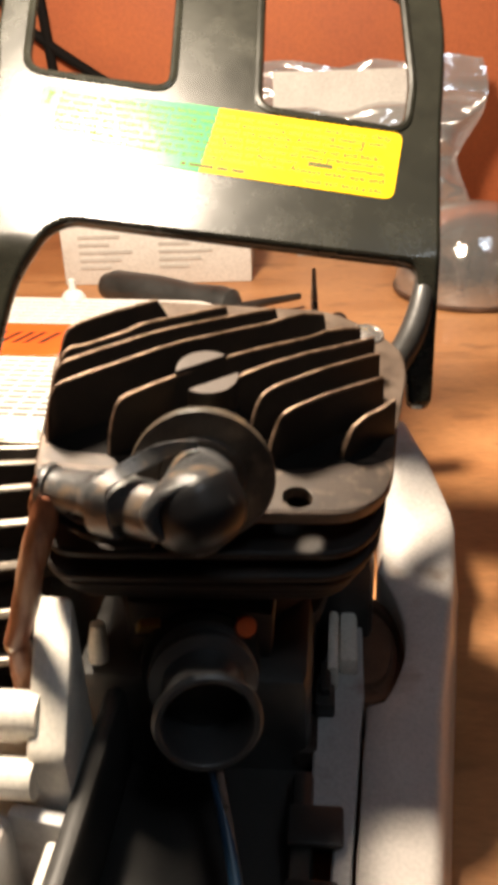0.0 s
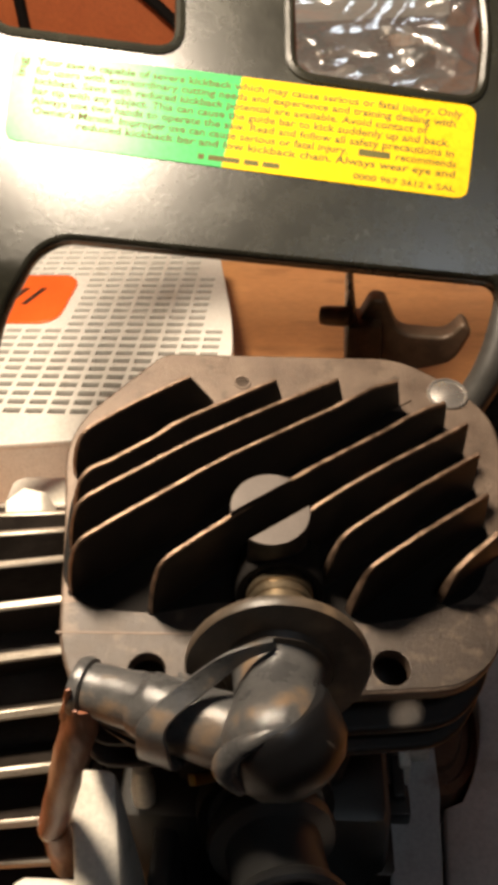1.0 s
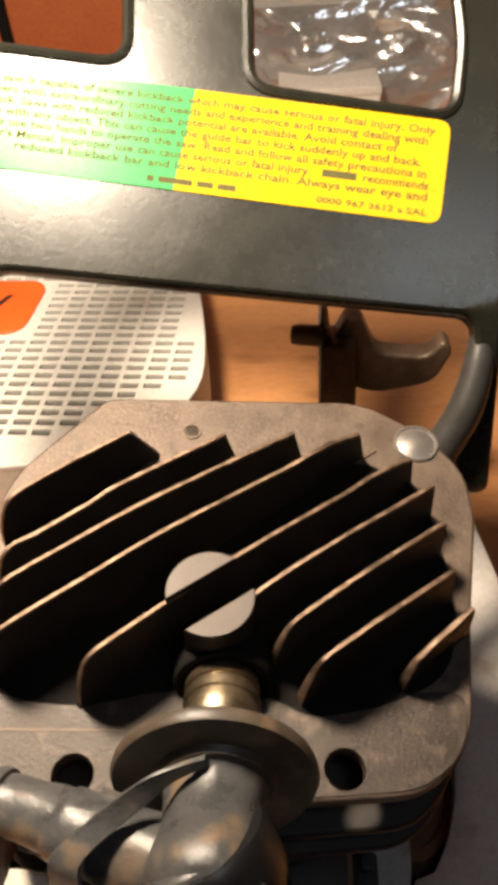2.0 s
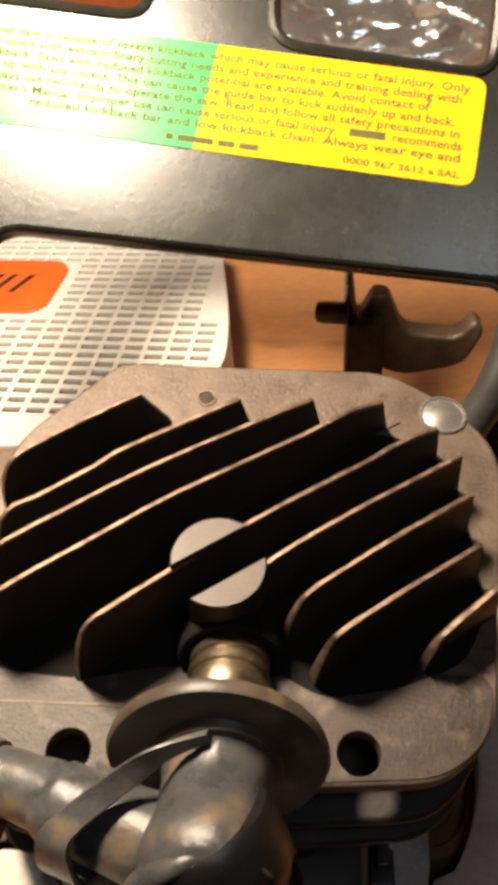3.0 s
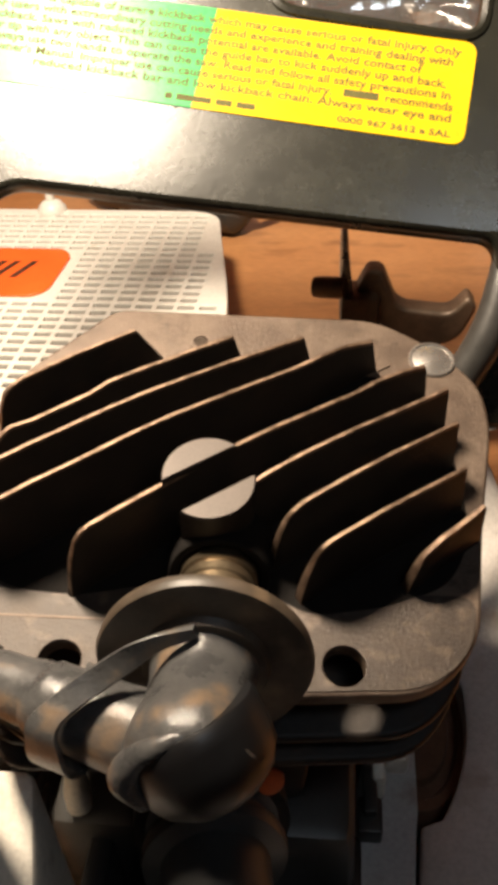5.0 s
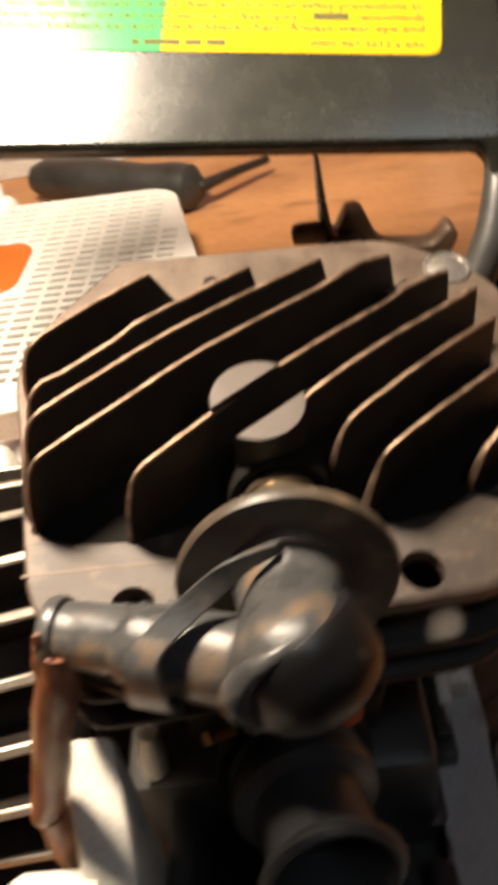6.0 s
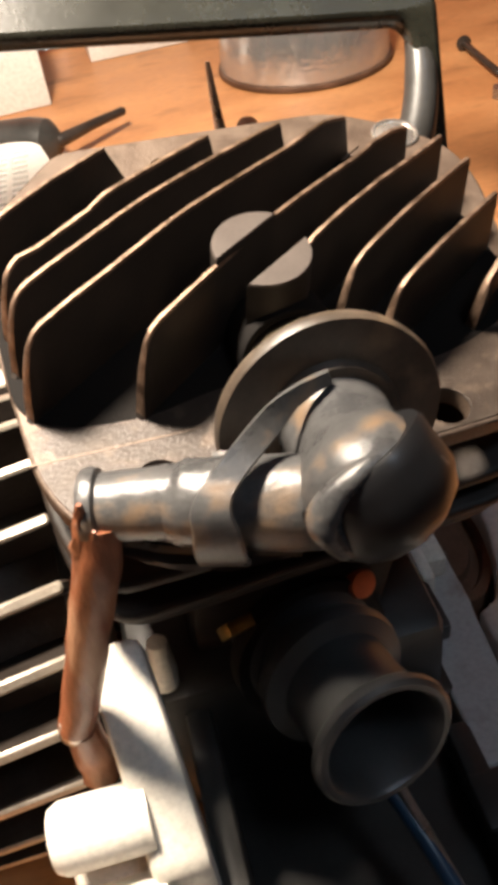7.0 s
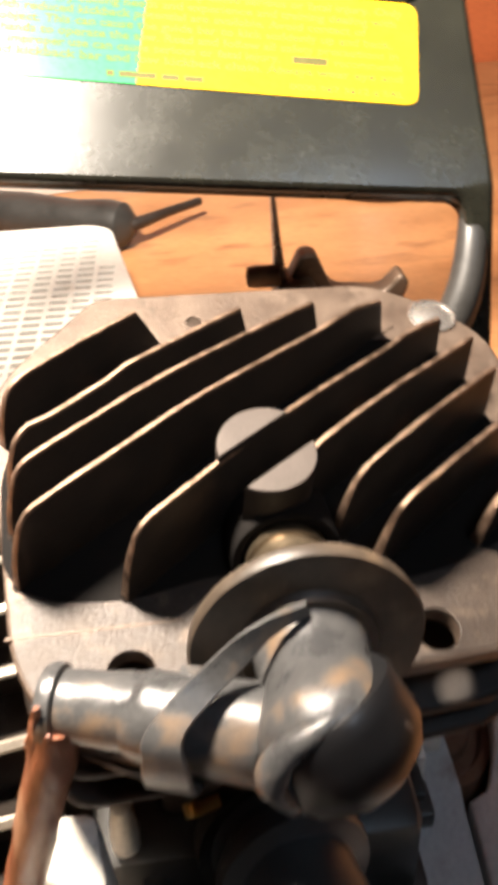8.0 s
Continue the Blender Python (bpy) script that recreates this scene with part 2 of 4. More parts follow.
def sweep(bm, pts, radius, segs=12, m=Matrix(), flat=1.0, curve=True, caps=True, wobble=0.0):
    """A bar along pts; radius may be a list; flat squeezes its section."""
    path = smooth_path(pts) if curve and len(pts) > 2 else [Vector(p) for p in pts]
    if not isinstance(radius, (int, float)):
        radius = np.interp(np.linspace(0, 1, len(path)), np.linspace(0, 1, len(radius)), radius)
    else:
        radius = [radius] * len(path)
    up = Vector((0, 0, 1))
    rings, made = [], []
    for i, p in enumerate(path):
        t = (path[min(i + 1, len(path) - 1)] - path[max(i - 1, 0)]).normalized()
        side = t.cross(up)
        side = side.normalized() if side.length > 1e-3 else Vector((1, 0, 0))
        nor = side.cross(t).normalized()
        ring = []
        for k in range(segs):
            a = 2 * math.pi * k / segs
            r = radius[i] * (1 + wobble * noise.noise(Vector((math.cos(a) * 1.5, math.sin(a) * 1.5, i * 0.35))))
            ring.append(bm.verts.new(p + side * (r * math.cos(a)) + nor * (r * flat * math.sin(a))))
        rings.append(ring)
        made += ring
    for a, b in zip(rings, rings[1:]):
        for k in range(segs):
            j = (k + 1) % segs
            bm.faces.new((a[k], a[j], b[j], b[k]))
    if caps:
        bm.faces.new(rings[0][::-1])
        bm.faces.new(rings[-1])
    bmesh.ops.transform(bm, matrix=m, verts=made)
    return made


def rounded(pts, r, n=5):
    """An outline with its corners rounded; r one radius or one for each corner."""
    pts = [Vector(p) for p in pts]
    rs = r if isinstance(r, (list, tuple)) else [r] * len(pts)
    out = []
    for i, p in enumerate(pts):
        a, b = pts[i - 1], pts[(i + 1) % len(pts)]
        rr = min(rs[i], 0.49 * (a - p).length, 0.49 * (b - p).length)
        p0, p1 = p + (a - p).normalized() * rr, p + (b - p).normalized() * rr
        for k in range(n + 1):
            t = k / n
            out.append((1 - t) ** 2 * p0 + 2 * t * (1 - t) * p + t * t * p1)
    return out


def sheet(loops, depth, bevel, m, at=0.0):
    """A flat slab with holes: the first loop is its outline, the rest openings. Its middle lies at height at."""
    cu = bpy.data.curves.new("outline", "CURVE")
    cu.dimensions, cu.fill_mode = "2D", "BOTH"
    cu.extrude, cu.bevel_depth, cu.bevel_resolution, cu.offset = depth / 2 - bevel, bevel, 2, -bevel
    for loop in loops:
        sp = cu.splines.new("POLY")
        sp.points.add(len(loop) - 1)
        for q, p in zip(sp.points, loop):
            q.co = (p[0], p[1], 0, 1)
        sp.use_cyclic_u = True
    ob = bpy.data.objects.new("outline", cu)
    scene.collection.objects.link(ob)
    bpy.context.view_layer.update()
    me = bpy.data.meshes.new_from_object(ob.evaluated_get(bpy.context.evaluated_depsgraph_get()))
    bpy.data.objects.remove(ob)
    bpy.data.curves.remove(cu)
    me.transform(m @ Matrix.Translation((0, 0, at)))
    return me


def circle(x, y, r, n=24):
    return [(x + r * math.cos(2 * math.pi * k / n), y + r * math.sin(2 * math.pi * k / n)) for k in range(n)]


# ---------- the room ----------
def slab(name, lo, hi, mat, label, category, bevel=0.0):
    bm = bmesh.new()
    block(bm, lo, hi, bevel)
    return tagged(part(name, bm, mat, None, "", False), label, category, kind="structure")


slab("wall_north", (-1.6, 0.64, -0.9), (1.6, 0.70, 1.9), WALL, "orange painted wall behind the workbench", "wall")
slab("wall_south", (-1.6, -1.56, -0.9), (1.6, -1.5, 1.9), PLASTER, "plain dull workshop wall", "wall")
slab("wall_west", (-1.66, -1.56, -0.9), (-1.6, 0.70, 1.9), PLASTER, "plain dull workshop wall", "wall")
slab("wall_east", (1.6, -1.56, -0.9), (1.66, 0.70, 1.9), PLASTER, "plain dull workshop wall", "wall")
slab("floor", (-1.66, -1.56, -0.96), (1.66, 0.70, -0.9), PLASTER, "plain workshop floor", "floor")
slab("ceiling", (-1.66, -1.56, 1.9), (1.66, 0.70, 1.96), PLASTER, "plain workshop ceiling", "ceiling")

bench = thing("workbench", (0, 0.2, -0.9), "worn orange-brown wooden workbench with stained top", "workbench")
bm = bmesh.new()
block(bm, (-0.9, -0.25, -0.035), (0.9, 0.635, 0.0), 0.0015)
part("benchtop", bm, WOOD, bench)
for x in (-0.8, 0.8):
    for y in (-0.18, 0.56):
        bm = bmesh.new()
        block(bm, (x - 0.04, y - 0.04, -0.9), (x + 0.04, y + 0.04, -0.036), 0.003)
        part("leg", bm, WOOD, bench)

# ---------- the chainsaw ----------
saw = thing("chainsaw", (0.0, 0.02, 0.0), "partly stripped chainsaw standing on the workbench, its cylinder bare", "chainsaw")

# cylinder with cooling fins
HEAD_OUT = rounded([(-24, 50.2), (27, 51.6), (38, 45), (46, 36), (47, 26), (43.5, 4), (41.5, -16), (34, -24), (16, -25.8), (-14, -28.5), (-30, -29.5), (-35, -20), (-38, 4), (-41, 22), (-39, 31)], [3, 5, 9, 9, 7, 5, 9, 10, 3, 3, 9, 6, 5, 5, 5])
HOLES = [circle(21.5, -20.8, 3.15), circle(-19.5, -23.3, 3.15)]
cyl = part("cylinder", sheet([HEAD_OUT] + HOLES, 3.4, 0.5, HEAD, -17.0), PLATE, saw, "sooty cast cylinder head plate, bare along its rim")


def barrel_fin(z, grow, rear):
    """A flat cooling fin round the barrel: the head's outline, drawn out over the intake side."""
    out = []
    for p in HEAD_OUT:
        x, y = (p[0] - 3) * grow + 3, (p[1] - 10) * grow + 10
        if y < 0:
            y *= 1 + rear
        out.append((x, y))
    part("barrel_fin", sheet([out], 2.4, 0.9, HEAD, z), CAST, cyl, "sooty rounded cooling fin")


for z, grow, rear in ((-26.3, 0.99, 0.12), (-32.0, 0.985, 0.19), (-36.6, 0.96, 0.17), (-41.0, 0.935, 0.12), (-46.5, 0.91, 0.03)):
    barrel_fin(z, grow, rear)
bm = bmesh.new()
lathe(bm, [(27, -18.8), (27, -75), (31, -76), (31, -84)], HEAD @ Matrix.Translation((3, 12, 0)), 40)
part("barrel", bm, CAST, cyl)
bm = bmesh.new()
lathe(bm, [(4.4, -15.2), (4.4, -14.4), (4.2, -14.2), (3.9, -14.2), (3.7, -14.45), (2.4, -14.1), (1.0, -13.85), (0, -13.8)], HEAD @ Matrix.Translation((37.3, 41.6, -0.6)), 24)
part("bolt_boss", bm, BRIGHT, cyl, "shiny round machined boss")
bm = bmesh.new()
lathe(bm, [(1.9, -15.3), (1.9, -15.0), (1.45, -15.0), (1.45, -15.3)], HEAD @ Matrix.Translation((-6.5, 42.5, 0)), 18)
part("cast_mark", bm, PLATE, cyl)

# thin black sheet: soot and the fins' own shade put into one colour
BED_OUT = rounded([(-36.5, -8), (-30, -12.5), (-19, -13), (-8, -10), (10, -10), (16, -13.5), (28, -11), (38, -6), (41.5, 3), (40.5, 14), (39, 24), (36.5, 31), (28, 36.5), (16, 35.5), (4, 34), (-8, 33), (-14, 34.5), (-34, 23), (-38, 10)], 4)
part("shaded_soot_bed", sheet([BED_OUT], 0.6, 0.2, HEAD, -15.3), MATTBLACK, cyl, "black bed between the fins, soot and fin shade in one colour")
# overlay in a darker brown that holds both grime and the fins' shadow
DECK = rounded([(-35.6, -11.5), (-8, -9.5), (10, -9.5), (41.4, -8.0), (40.6, -17), (33.6, -23.4), (16, -25.2), (-14, -27.9), (-29.6, -28.8), (-34.4, -20)], [1, 2, 2, 3, 6, 9, 3, 3, 8, 5])
part("rear_deck", sheet([DECK] + HOLES, 0.5, 0.12, HEAD, -15.32), DECKBROWN, cyl, "stained rear ledge with two bolt holes, fin and boot shade in its brown")
U, V = Vector((0.809, 0.588, 0)), Vector((-0.588, 0.809, 0))


def fin(offset, tops, foot, half=0.47):
    """One upright fin along U: tops are (s, z) from its left to its right end; foot its two ends on the plate."""
    bm = bmesh.new()
    line = [(foot[0], -16.0)] + tops + [(foot[1], -16.0)]
    rows = []

    def drift(s):
        return offset[0] + (offset[1] - offset[0]) * (s - foot[0]) / (foot[1] - foot[0])

    for s, z in line:
        k = 1.0 + 0.9 * min(1.0, max(0.0, (-z - 2) / 14))
        w = half * k
        rows.append([bm.verts.new(HEAD @ (U * s + V * (drift(s) + d * w) + Vector((0, 0, z + lift)))) for d, lift in ((-1.0, -0.45), (-0.55, 0.0), (0.55, 0.0), (1.0, -0.45))])
    base = [[bm.verts.new(HEAD @ (U * s + V * (drift(s) + d * half * 1.9) + Vector((0, 0, -16.2)))) for d in (-1, 1)] for s, z in line]
    for i in range(len(rows) - 1):
        a, b, c, d = rows[i], rows[i + 1], base[i], base[i + 1]
        for k in range(3):
            f = bm.faces.new((a[k], b[k], b[k + 1], a[k + 1]))
            # pale tops on near-black sides: wear and soot, with lamp shading coloured in
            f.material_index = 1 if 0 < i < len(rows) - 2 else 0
        bm.faces.new((c[0], d[0], b[0], a[0]))
        bm.faces.new((a[3], b[3], d[1], c[1]))
    bmesh.ops.remove_doubles(bm, verts=bm.verts, dist=0.00001)
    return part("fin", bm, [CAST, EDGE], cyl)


def arch(s0, s1, left=-9.0, mid=-1.2, right=-5.0, kink=None):
    """A fin's upper line: rounded at its left end, a shallow crown, lower at the right."""
    span = s1 - s0
    out = [(s0, left - 4.5), (s0 + 0.5, left), (s0 + 1.4, left + 0.45 * (mid - left)), (s0 + 2.5, left + 0.78 * (mid - left)), (s0 + 3.7, mid - 0.75), (s0 + 5.2, mid - 0.2)]
    for k in range(1, 12):
        t = k / 12
        s = s0 + 5.2 + (span - 5.2) * t
        z = mid + (right - mid) * max(0.0, (t - 0.35) / 0.65) ** 1.3
        if kink is not None:
            z += 0.9 / (1 + math.exp((kink - s) * 2.2)) - (0.9 if kink < 0 else 0.0)
        out.append((s, z + 0.12 * noise.noise(Vector((s * 0.5, s0, 0)))))
    return out + [(s1, right - 0.1)]


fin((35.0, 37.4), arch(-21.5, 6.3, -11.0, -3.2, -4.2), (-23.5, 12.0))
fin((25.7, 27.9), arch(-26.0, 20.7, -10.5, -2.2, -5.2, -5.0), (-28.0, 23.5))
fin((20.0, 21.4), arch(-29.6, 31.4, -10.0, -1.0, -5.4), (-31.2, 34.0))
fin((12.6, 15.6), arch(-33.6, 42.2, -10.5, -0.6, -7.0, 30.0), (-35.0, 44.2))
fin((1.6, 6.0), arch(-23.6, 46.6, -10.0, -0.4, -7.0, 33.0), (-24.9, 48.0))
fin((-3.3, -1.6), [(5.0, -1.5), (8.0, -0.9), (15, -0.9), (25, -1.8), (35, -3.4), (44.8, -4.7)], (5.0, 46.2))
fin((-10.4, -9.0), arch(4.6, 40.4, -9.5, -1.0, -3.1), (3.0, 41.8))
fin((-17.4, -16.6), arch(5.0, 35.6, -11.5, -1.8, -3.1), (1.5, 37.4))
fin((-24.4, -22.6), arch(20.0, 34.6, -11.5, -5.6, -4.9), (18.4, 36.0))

for d, s0, s1 in ((21.5, 31, 41), (14.8, 41, 47), (8.5, 46, 50)):
    bm = bmesh.new()
    block(bm, (s0, -0.35, -15.5), (s1, 0.35, -15.0), 0.15, HEAD @ Matrix.Rotation(math.atan2(U.y, U.x), 4, "Z") @ Matrix.Translation((0, d, 0)), 1)
    part("flash_ridge", bm, PLATE, cyl)


bm = bmesh.new()
block(bm, (-36.3, -16.2, -15.5), (-13, -15.6, -15.0), 0.15, HEAD @ Matrix.Rotation(radians(2), 4, "Z"), 1)
part("flash_ridge", bm, PLATE, cyl)


def half_boss(sign, top, r=6.9, gap=2.6):
    bm = bmesh.new()
    a0 = math.asin(gap / r)
    ring = []
    for k in range(19):
        a = a0 + (math.pi - 2 * a0) * k / 18
        ring.append((r * math.cos(a), sign * r * math.sin(a)))
    lower = [bm.verts.new(HEAD @ (U * s + V * d + Vector((0, 0, -16.2)))) for s, d in ring]
    upper = [bm.verts.new(HEAD @ (U * s + V * d + Vector((0, 0, top - 0.35)))) for s, d in ring]
    inner = [bm.verts.new(HEAD @ (U * (s * 0.95) + V * (sign * gap + (d - sign * gap) * 0.93 + sign * 0.2) + Vector((0, 0, top)))) for s, d in ring]
    for k in range(19):
        j = (k + 1) % 19
        bm.faces.new((lower[k], lower[j], upper[j], upper[k]))
        bm.faces.new((upper[k], upper[j], inner[j], inner[k])).material_index = 1
    bm.faces.new(inner).material_index = 1
    return part("split_boss", bm, [CAST, MACHINED], cyl, "flat machined half-round boss")


half_boss(1, 0.6)
half_boss(-1, -0.5)

# spark plug and its rubber boot
plug_way = Vector((0.02, -0.95, 0.31)).normalized()
plug_m = HEAD @ axis_at((2.3, -9.5, -12.4), plug_way)
bm = bmesh.new()
lathe(bm, [(5.9, -2), (5.9, 1.6), (5.4, 1.9), (5.4, 2.8), (6.0, 3.1), (6.0, 4.2), (5.6, 4.5), (5.6, 5.4), (6.1, 5.8), (6.1, 8.6), (5.6, 9.2), (5.3, 9.4), (5.3, 11.2), (5.7, 11.5), (5.7, 12.4), (5.0, 12.8), (4.6, 16)], plug_m, 30)
plug = part("spark_plug", bm, PLUG, saw, "plated steel spark plug body")
# black collar stands in for the shaded hole round the plug
bm = bmesh.new()
lathe(bm, [(7.9, -8), (7.9, -0.6), (7.5, 0.2), (6.9, 0.3), (6.3, 0.0), (6.1, -1.0)], plug_m, 36)
part("plug_hole_shade", bm, MATTBLACK, plug)
boot_m = HEAD @ axis_at((2.1, -24.9, -7.2), plug_way)
bm = bmesh.new()
lathe(bm, [(8, -2.2), (13.6, -1.6), (14.6, -0.8), (14.75, 0.4), (14.4, 1.1), (13.0, 1.2), (9, 0.9), (8.4, 2.0)], boot_m, 56, 0.012)
boot = part("plug_boot_flange", bm, FLANGE, saw, "grimy round rubber flange of the plug boot")
bm = bmesh.new()
lathe(bm, [(8.6, 0.6), (7.2, 2.0), (6.8, 5), (7.0, 8.5), (7.9, 11.5), (8.5, 14.5), (8.0, 17.5), (5.5, 20.0), (2.5, 20.9), (0, 21)], boot_m, 40, 0.05)
sweep(bm, [(3.0, -37.5, -5.6), (-4, -36.2, -6.6), (-12, -33.8, -7.6), (-17.5, -31.8, -8.4), (-18.6, -31.4, -8.6), (-24, -29.8, -9.6), (-28, -28.8, -10.2)], [6.2, 5.8, 5.5, 5.3, 4.7, 4.3, 4.2], 24, HEAD, wobble=0.04)
part("boot_body", bm, RUBBER, boot, "dusty grey rubber elbow with rusty smears")
bm = bmesh.new()
lathe(bm, [(4.3, -1.2), (4.9, -0.9), (5.1, 0.0), (4.8, 0.9), (2.9, 1.0), (2.7, -2)], HEAD @ axis_at((-28.4, -28.8, -10.2), (-1, 0.25, -0.15)), 26)
part("tail_ring", bm, RUBBER, boot)
# cap's near-black also carries the shade on the elbow's rear
cap_m = HEAD @ axis_at((3.3, -38.0, -4.0), (0.50, -0.68, -0.54))
bm = bmesh.new()
lathe(bm, [(7.6, -4.6), (8.8, -4.4), (9.2, -3.6), (9.15, -2.0), (9.1, 0.2), (8.7, 2.4), (7.3, 4.8), (4.8, 6.6), (2.2, 7.4), (0, 7.6)], cap_m, 56, 0.05)
part("boot_cap", bm, CAPBLACK, boot, "black rubber cap with a worn curled lip, the elbow's shade in its colour")
bm = bmesh.new()
sweep(bm, [(-2.6, -44.4, -4.6), (-5.0, -43.2, -0.6), (-4.2, -41.8, 1.9), (-0.2, -40.2, 4.3), (4.5, -37.8, 4.3), (8.5, -34.4, 2.0)], [1.4, 2.1, 1.7, 1.2, 0.8, 0.4], 12, HEAD, flat=0.8)
part("cap_lip", bm, RUBBER, boot, "worn curled lip of the cap")


def ribbon(rows, thick):
    """A flat band: each row is its middle, half its width as a vector, and the way its face looks."""
    bm = bmesh.new()
    mid, half, out = (smooth_path([r[k] for r in rows], 5) for k in range(3))
    rings = []
    for c, w, n in zip(mid, half, out):
        n = n.normalized() * thick
        rings.append([bm.verts.new(HEAD @ q) for q in (c - w, c - w * 0.9 + n, c + w * 0.9 + n, c + w, c + w * 0.9 - n, c - w * 0.9 - n)])
    for a, b in zip(rings, rings[1:]):
        for k in range(6):
            bm.faces.new((a[k], a[(k + 1) % 6], b[(k + 1) % 6], b[k]))
    bm.faces.new(rings[0][::-1])
    bm.faces.new(rings[-1])
    return bm


tube_c, tube_a = Vector((-13.2, -33.4, -7.8)), Vector((-0.94, 0.32, -0.13)).normalized()
tube_f = Vector((-0.31, -0.95, 0.0))
tube_u = tube_f.cross(tube_a).normalized()
if tube_u.z < 0:
    tube_u.negate()
strap = [(Vector((1.2, -25.2, 1.6)), Vector((-0.3, 0.25, 0.9)), Vector((-0.2, -1, 0.3))),
         (Vector((-3.2, -27.2, 2.0)), Vector((-0.5, 0.4, 1.2)), Vector((-0.3, -1, 0.5))),
         (Vector((-7.4, -30.0, 1.5)), Vector((-1.2, 0.6, 1.2)), Vector((-0.3, -0.9, 0.8)))]
for deg, hw, rad in ((28, 2.1, 8.6), (58, 2.7, 8.1), (88, 3.0, 7.4), (118, 3.0, 6.8), (150, 2.6, 6.2), (185, 2.2, 5.9), (230, 2.0, 5.9), (290, 1.9, 5.9)):
    way = tube_u * math.cos(radians(deg)) + tube_f * math.sin(radians(deg))
    strap.append((tube_c + way * rad, tube_a * hw, way))
part("boot_strap", ribbon(strap, 0.45), RUBBER, boot, "flat rubber strap looped round the lead")
seam = [(Vector((x, y, z)), Vector((0.05, 0.55, 0.9)) * 0.55, Vector((0, -1, 0.5))) for x, y, z in ((-27.5, -31.6, -13.2), (-24.5, -33.0, -12.4), (-21.5, -34.0, -13.2), (-17, -36.0, -12.2), (-11, -38.2, -11.2), (-6, -40.0, -10.6))]
part("split_seam", ribbon(seam, 0.7), RUBBER, boot, "raised edge of the split rubber")
# fold under the tube, black where the grey rubber's underside is in shade
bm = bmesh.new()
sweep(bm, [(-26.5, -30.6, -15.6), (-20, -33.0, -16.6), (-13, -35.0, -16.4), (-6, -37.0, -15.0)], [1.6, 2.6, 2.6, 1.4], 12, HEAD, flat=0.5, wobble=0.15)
part("lower_fold", bm, CAPBLACK, boot, "fold of rubber under the split, coloured near-black for its shade")
bm = bmesh.new()
sweep(bm, [(-28.0, -31.0, -9.5), (-29.0, -33.0, -14.5), (-31.8, -36.0, -25), (-34.6, -38.3, -37), (-37.3, -40.5, -47)], [2.8, 3.0, 2.9, 2.8, 2.7], 16, HEAD, wobble=0.12)
sweep(bm, [(-29.8, -31.2, -5.0), (-30.0, -31.6, -7.5), (-30.4, -32.6, -12.5)], [0.3, 0.9, 1.6], 8, HEAD, wobble=0.3)
sweep(bm, [(-36.9, -40.6, -47.5), (-36.3, -42.2, -54), (-35.6, -44.0, -60)], [2.5, 2.9, 3.0], 14, HEAD, wobble=0.15)
lead = part("ignition_lead", bm, LEAD, saw, "cracked brown ignition lead, its sheath split open")
for k in range(7):
    a = 2 * math.pi * k / 7
    tip = 2.2 + 1.9 * ((k * 5) % 7) / 7
    bm = bmesh.new()
    sweep(bm, [(-28.4 + 2.3 * math.cos(a), -31.4 + 2.3 * math.sin(a), -11.5), (-28.2 + 2.5 * math.cos(a), -31.0 + 2.5 * math.sin(a), -11.0 + tip)], [0.75, 0.25], 6, HEAD, curve=False)
    part("frayed_strand", bm, LEAD, lead)
bm = bmesh.new()
lathe(bm, [(2.4, 0), (2.5, 2.0), (2.2, 3.5), (1.4, 4.2), (0, 4.3)], HEAD @ axis_at((-37.2, -40.2, -45.5), (-0.2, -0.25, -1)), 14)
part("lead_end", bm, STEEL, lead, "bright bare end of the lead")

# intake boot
in_way = Vector((0.21, -0.955, 0.20)).normalized()
in_m = axis_at((0.0019, -0.0385, 0.0492), in_way) @ MM
bm = bmesh.new()
lathe(bm, [(9.0, -12), (9.6, 0.2), (10.2, 0.9), (11.2, 1.0), (11.9, 0.4), (12.0, -0.8), (11.5, -1.6), (9.9, -2.4), (9.4, -9), (9.6, -14), (12.6, -15), (13.0, -17), (12.4, -18.6), (10.2, -19.4), (10.2, -22), (13.4, -23), (13.6, -26), (13, -27.5), (11, -28), (11, -36)], in_m, 44)
lathe(bm, [(9.02, -12), (0, -12.2)], in_m, 44)
intake = part("intake_boot", bm, INTAKE, saw, "black rubber intake boot with an open rim")
bm = bmesh.new()
lathe(bm, [(13.7, -22.6), (14.2, -22.4), (14.2, -26.2), (13.7, -26.4)], in_m, 36)
part("hose_clamp", bm, DARKSTEEL, intake)
bm = bmesh.new()
block(bm, (-17, -24.5, -72), (19, -15, -51), 2.0, HEAD)
part("port_flange", bm, CAST, intake)
bm = bmesh.new()
block(bm, (-2.6, -1.2, -2.2), (2.6, 1.2, 2.2), 0.4, HEAD @ Matrix.Translation((-10.5, -28.5, -54)) @ pose(0, 0, 0, 20, 15, 20))
part("brass_tag", bm, BRASS, intake, "small brass clip")
bm = bmesh.new()
lathe(bm, [(2.6, -5), (2.9, 0), (2.5, 1.6), (0, 1.9)], HEAD @ axis_at((12.0, -25.2, -55.0), (0.3, -0.7, 0.6)), 18)
part("clip", bm, REDCLIP, intake, "orange-red plastic clip")

